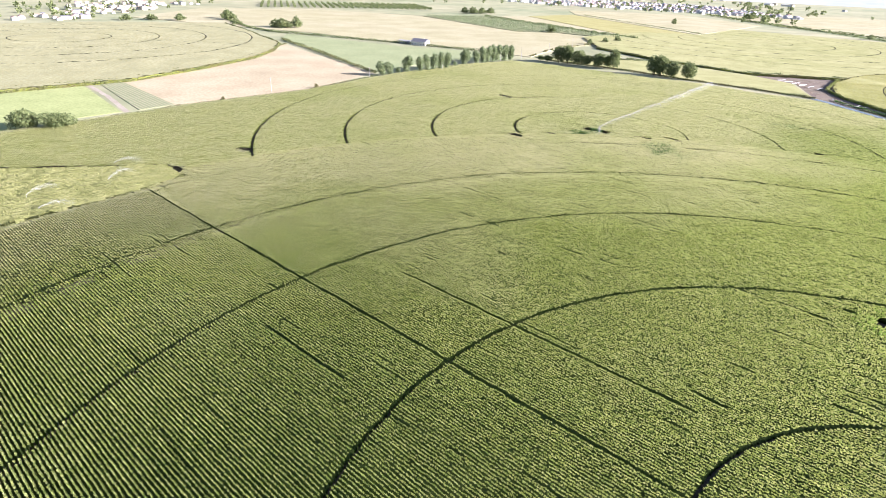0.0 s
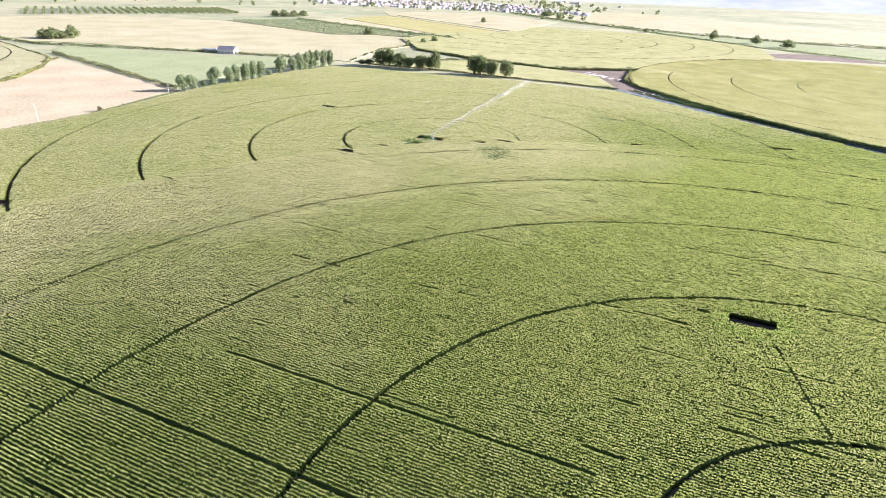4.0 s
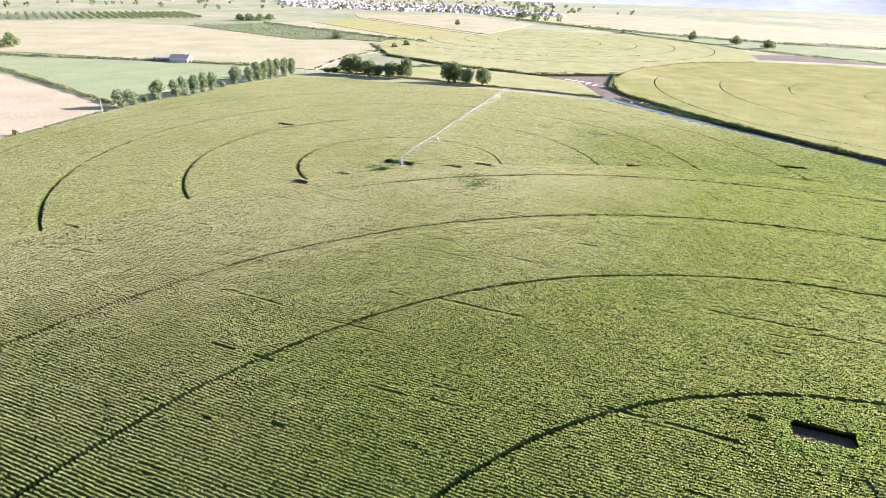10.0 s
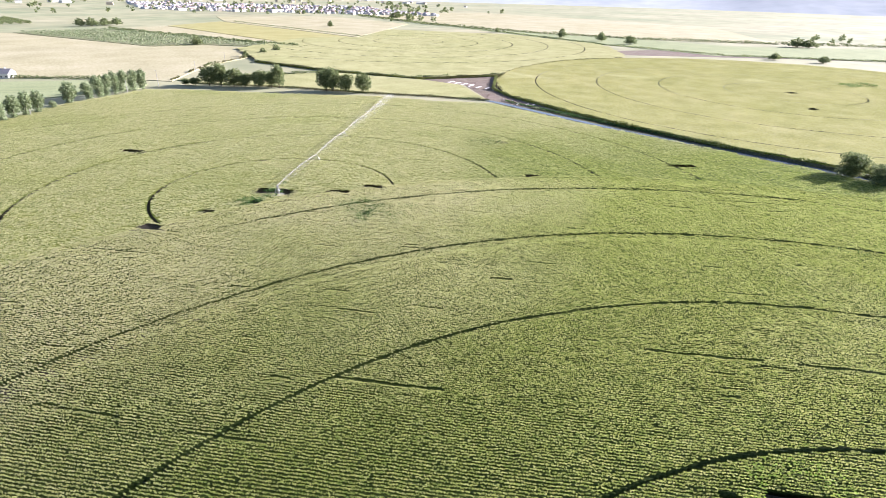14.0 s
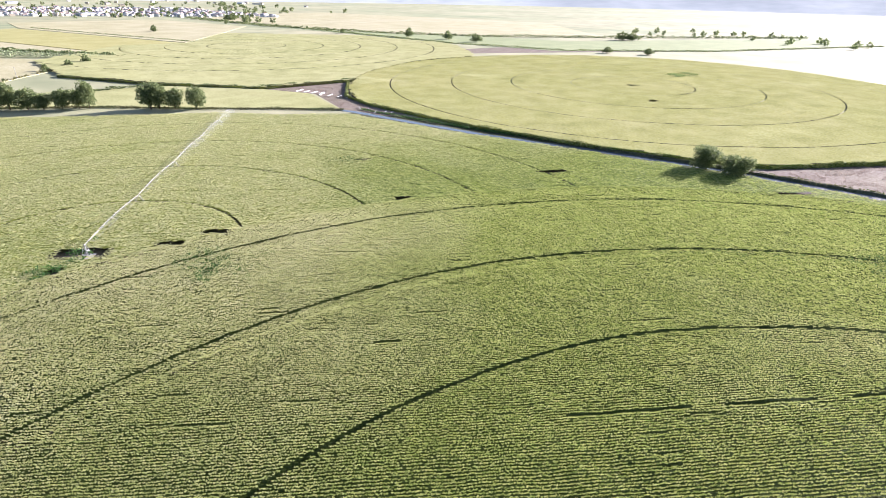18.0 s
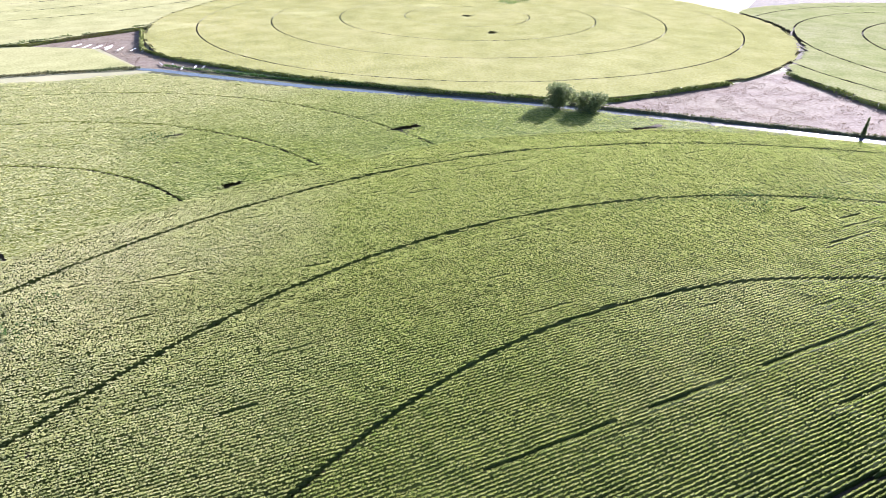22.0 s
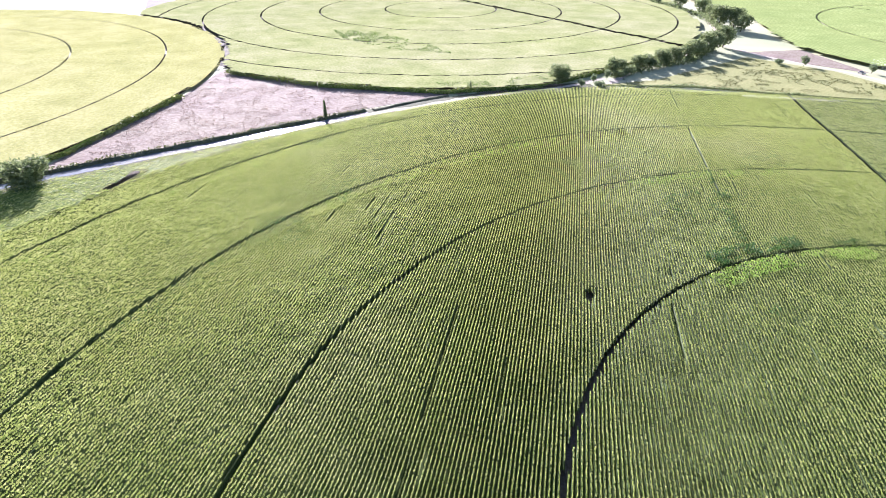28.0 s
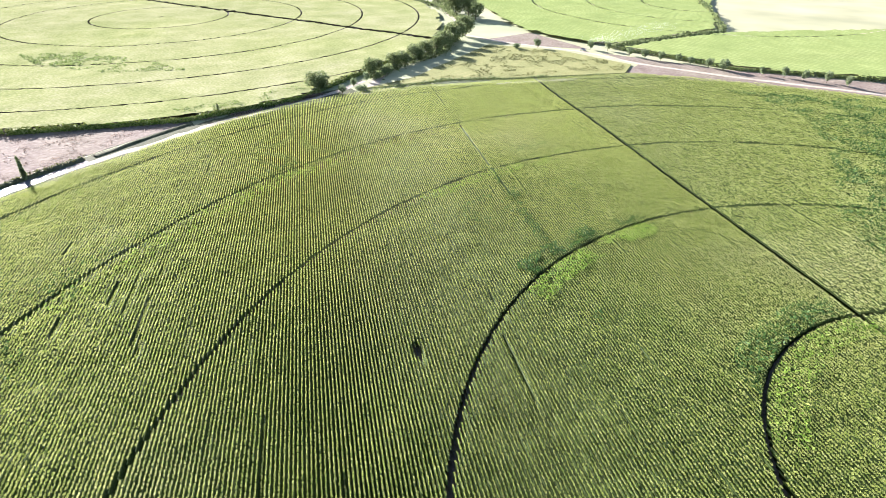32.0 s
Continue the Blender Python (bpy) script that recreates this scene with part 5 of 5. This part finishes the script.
# ---- utility poles ----


def utility_pole(x, y, high, turn):
    p = tagged(new("utility_pole"), "pale concrete utility pole with a crossarm", "utility pole", "utility poles")
    p.matrix_basis = pose(x, y, 0, 0, 0, turn)
    part("post", rod(bmesh.new(), (0, 0, -0.3), (0, 0, high), 0.22, 0.14, 8), M_CONCRETE, p)
    part("crossarm", box(bmesh.new(), -1.1, -0.08, high - 0.9, 1.1, 0.08, high - 0.72), M_WOOD, p)
    for k in (-0.95, 0, 0.95):
        part("insulator", rod(bmesh.new(), (k, 0, high - 0.72), (k, 0, high - 0.45), 0.06), M_WHITE, p)


for ux, uy, uh in ((-128, 404, 10), (-66, 470, 10), (-7, 533, 11), (52, 600, 11), (77, 629, 13), (118, 700, 11), (160, 770, 11)):
    utility_pole(ux, uy, uh, 140)

# ---- houses ----


def house(name, x, y, turn, long, deep, wall_h, roof_h, wall_mat, roof_mat, label, group="", windows=0):
    h = tagged(new(name), label, "house", group)
    h.matrix_basis = pose(x, y, 0, 0, 0, turn)
    part("wall", box(bmesh.new(), -long / 2, -deep / 2, -0.2, long / 2, deep / 2, wall_h), wall_mat, h)
    bm = bmesh.new()
    o = 0.5
    e = [bm.verts.new(v) for v in ((-long / 2 - o, -deep / 2 - o, wall_h), (long / 2 + o, -deep / 2 - o, wall_h), (long / 2 + o, deep / 2 + o, wall_h), (-long / 2 - o, deep / 2 + o, wall_h), (-long / 2 - o, 0, wall_h + roof_h), (long / 2 + o, 0, wall_h + roof_h))]
    for f in ((0, 1, 5, 4), (2, 3, 4, 5), (1, 2, 5), (3, 0, 4), (0, 3, 2, 1)):
        bm.faces.new([e[k] for k in f])
    roof = part("roof", bm, roof_mat, h)
    for k in range(windows):
        wx = -long / 2 + (k + 0.5) * long / windows
        w = part("window", box(bmesh.new(), wx - 0.6, -deep / 2 - 0.06, 1.0, wx + 0.6, -deep / 2 + 0.02, 2.2), M_DARK, h)
    if windows:
        part("door", box(bmesh.new(), -0.5, -deep / 2 - 0.08, 0, 0.5, -deep / 2 + 0.02, 2.1), M_WOOD, h)
        part("chimney", box(bmesh.new(), long / 4, -0.4, wall_h, long / 4 + 0.8, 0.4, wall_h + roof_h + 1.0), wall_mat, roof)
    return h


house("farmhouse", -38, 728, -28, 20, 11, 4.2, 3.6, M_WHITE, M_SLATE, "white farmhouse with a dark grey gabled roof", windows=5)
house("farm_shed", -58, 742, -28, 16, 7, 3.0, 1.2, M_WHITE, M_PIPE, "low white shed with a pale metal roof beside the farmhouse")
house("pump_house", 404, -198, 10, 3, 3, 2.6, 0.4, M_WHITE, M_SLATE, "small white pump house beside the trees")

rng_t = random.Random(5)
kinds = [house("town_house", 330, 2050, 10, 14, 10, 5.5, 2.2, M_WHITE, M_ROOF, "white town house with a clay tile roof", "far town houses"),
         house("town_block", 420, 2090, 20, 20, 13, 8.5, 1.4, M_CREAM, M_SLATE, "cream town building with a grey roof", "far town houses"),
         house("warehouse", 560, 1960, 15, 40, 20, 7.0, 1.6, M_WHITE, M_PIPE, "long white warehouse with a metal roof", "far town houses")]
for k in range(190):
    tx, ty = rng_t.uniform(250, 860), 0
    ty = 2250 - 0.62 * (tx - 250) + rng_t.uniform(-170, 190)
    s = rng_t.uniform(0.5, 0.85)
    copy_thing(kinds[(k % 7 > 4) + (k % 17 == 0)], pose(tx, ty, 0, 0, 0, rng_t.choice((10, 100, 25, 115)) + rng_t.uniform(-8, 8)) @ Matrix.Diagonal((s, s, s, 1)))
for k in range(170):
    tx = rng_t.uniform(-800, -560)
    ty = rng_t.uniform(840, 1350)
    if tx + 560 > -0.35 * (ty - 840) + 20 - 90:
        s = rng_t.uniform(0.45, 0.8)
        copy_thing(kinds[(k % 7 > 4) + (k % 19 == 0)], pose(tx, ty, 0, 0, 0, rng_t.choice((40, 130)) + rng_t.uniform(-8, 8)) @ Matrix.Diagonal((s, s, s, 1)))
for k in range(60):
    tx, ty = rng_t.uniform(-500, 1600), rng_t.uniform(2300, 3600)
    copy_thing(kinds[k % 3], pose(tx, ty, 0, 0, 0, rng_t.uniform(0, 180)))



def town_fill(name, count, seed):
    """The mass of small roofs behind the first houses of the far town."""
    rng = np.random.default_rng(seed)
    x = rng.uniform(200, 1000, count)
    y = 2330 - 0.62 * (x - 250) + rng.uniform(-200, 420, count)
    w, d, h, a = rng.uniform(3.5, 8, count), rng.uniform(3, 6, count), rng.uniform(3, 6.5, count), rng.uniform(0, 3.14, count)
    shape = np.array([(-1, -1, 0), (1, -1, 0), (1, 1, 0), (-1, 1, 0), (-1, -1, 1), (1, -1, 1), (1, 1, 1), (-1, 1, 1), (-1, 0, 1.4), (1, 0, 1.4)], float)
    p = shape[None] * np.stack([w, d, h], 1)[:, None]
    v = np.stack([x[:, None] + p[..., 0] * np.cos(a)[:, None] - p[..., 1] * np.sin(a)[:, None], y[:, None] + p[..., 0] * np.sin(a)[:, None] + p[..., 1] * np.cos(a)[:, None], p[..., 2]], 2).reshape(-1, 3)
    q = np.array([(0, 1, 5, 4), (1, 2, 6, 5), (2, 3, 7, 6), (3, 0, 4, 7), (4, 5, 9, 8), (6, 7, 8, 9), (5, 6, 9, 9), (7, 4, 8, 8)])
    f = (q[None] + 10 * np.arange(count)[:, None, None]).reshape(-1, 4)
    f = np.concatenate([f[:, :3], f[f[:, 2] != f[:, 3]][:, [0, 2, 3]]])
    roofs = np.tile(np.isin(np.arange(8), (4, 5)), count)
    both = np.concatenate([roofs, np.tile(np.isin(np.arange(6), (4, 5)), count)])
    return tagged(new(name, mesh_of(name, v, f, M_WHITE, (M_ROOF if seed % 2 else M_SLATE, both))), "crowded white houses of a far town", "town", kind="stuff")


town_fill("town_quarter", 620, 11)
town_fill("town_quarter", 520, 12)

# ---- woods and orchard rows far off ----


def far_clumps(name, places, size, material, label, category, seed, k=26):
    """Rows or belts of small trees far off."""
    rng = np.random.default_rng(seed)
    p = np.array(places)
    c = np.repeat(p, k, 0)
    d = rng.normal(size=(len(c), 3))
    d /= np.linalg.norm(d, axis=1)[:, None]
    c = np.c_[c[:, :2], np.zeros(len(c))] + d * np.array([0.5, 0.5, 0.5]) * c[:, 2:3] * (0.6 + 0.4 * rng.random(len(c)))[:, None]
    c[:, 2] += np.repeat(p[:, 2], k) * 0.55
    return tagged(new(name, cards(name, c, np.repeat(p[:, 2], k) * size, material, seed)), label, category, kind="stuff")


orchard = [(-430 + 14 * i + 330 * s * 0 - 55 * s, 1345 + 5 * i + 190 * s, 4.5 + rng_t.random()) for i in range(28) for s in [j / 22 for j in range(23)]]
far_clumps("orchard_rows", orchard, 0.28, M_LEAF, "rows of dark orchard trees in a pale field", "orchard", 21)
blk = [(-64, 1250), (105, 969), (176, 971), (262, 905), (284, 907), (73, 1300)]
bx, by = np.meshgrid(np.arange(-80, 300, 8.5), np.arange(890, 1310, 7.0))
bx, by = bx + 0.5 * (by - 890), by
bx = (bx + 80) % 380 - 80
keep = inside(bx, by, blk) & (mottle(bx, by, 25, 66) > 0.2)
far_clumps("block_orchard", np.c_[bx[keep], by[keep], 3.2 + 1.4 * mottle(bx[keep], by[keep], 5, 67)], 0.30, M_POPLAR, "close-set orchard trees in a grey-green block", "orchard", 23, 6)
belt = [(rng_t.uniform(-900, 1400), rng_t.uniform(1800, 3000), rng_t.uniform(7, 15)) for k in range(150)]
belt += [(x + rng_t.uniform(-8, 8), 2250 - 0.62 * (x - 250) + rng_t.uniform(-200, 220), rng_t.uniform(6, 12)) for x in [rng_t.uniform(230, 900) for k in range(80)]]
belt += [(rng_t.uniform(-820, -560), rng_t.uniform(830, 1400), rng_t.uniform(5, 10)) for k in range(60)]
belt += [(760 + 90 * j + rng_t.uniform(-60, 60), 1450 + 190 * j + rng_t.uniform(-30, 30), rng_t.uniform(8, 14)) for j in range(8) for k in range(6)]
belt += [(1300 + rng_t.uniform(-60, 160), 300 + 60 * j + rng_t.uniform(-20, 20), rng_t.uniform(7, 12)) for j in range(8) for k in range(3)]
far_clumps("far_woods", belt, 0.3, M_LEAF, "scattered woods and tree belts far off", "woods", 22)

# added backdrop of low hills round the plain, haze painted into their colour
ha = np.linspace(0, 2 * math.pi, 181)
ridge = 45 + 90 * mottle(np.cos(ha) * 9 + 20, np.sin(ha) * 9 + 20, 1.0, 51) + 25 * mottle(np.cos(ha) * 40 + 60, np.sin(ha) * 40 + 60, 1.0, 52)
ridge[-1] = ridge[0]
hx = np.stack([150 + r * np.cos(ha) for r in (3600, 4000, 4300)])
hy = np.stack([200 + r * np.sin(ha) for r in (3600, 4000, 4300)])
hz = np.stack([np.zeros(181), ridge * 0.5, ridge])
tagged(new("hills", grid_mesh("hills", hx, hy, hz, np.ones(hx.shape, bool), M_HILL)), "added low backdrop hills on the horizon, haze put into their colour", "hills", kind="structure")

# ---- a car on the dirt road ----
car = tagged(new("car"), "small white car parked on the dirt road", "car")
car.matrix_basis = pose(302, -229, 0.09, 0, 0, 172)
bm = box(bmesh.new(), -2.1, -0.85, 0.35, 2.1, 0.85, 0.95)
bmesh.ops.bevel(bm, geom=bm.edges[:], offset=0.15, segments=2, affect="EDGES")
part("body", bm, M_WHITE, car)
bm = box(bmesh.new(), -1.3, -0.75, 0.9, 1.0, 0.75, 1.5)
bmesh.ops.bevel(bm, geom=bm.edges[:], offset=0.2, segments=2, affect="EDGES")
part("cabin", bm, M_DARK, car, "dark glass cabin")
for wx in (-1.3, 1.3):
    for wy in (-0.8, 0.8):
        bm = bmesh.new()
        bmesh.ops.create_cone(bm, cap_ends=True, segments=16, radius1=0.33, radius2=0.33, depth=0.22, matrix=pose(wx, wy, 0.33, 90, 0, 0))
        part("wheel", bm, M_RUBBER, car)

pile = cards("brush_pile", np.c_[np.random.default_rng(3).normal(size=(260, 2)) * (3.2, 0.7), np.abs(np.random.default_rng(4).normal(size=260)) * 0.45 + 0.1], 0.4 + 0.4 * np.random.default_rng(5).random(260), M_BARK, 6, 2.0, (1.0, 0.1, 0.1))
tagged(new("brush_pile", pile), "long heap of brown cut brush beside the track", "brush pile").matrix_basis = pose(364, -42, 0.05, 0, 0, 78)
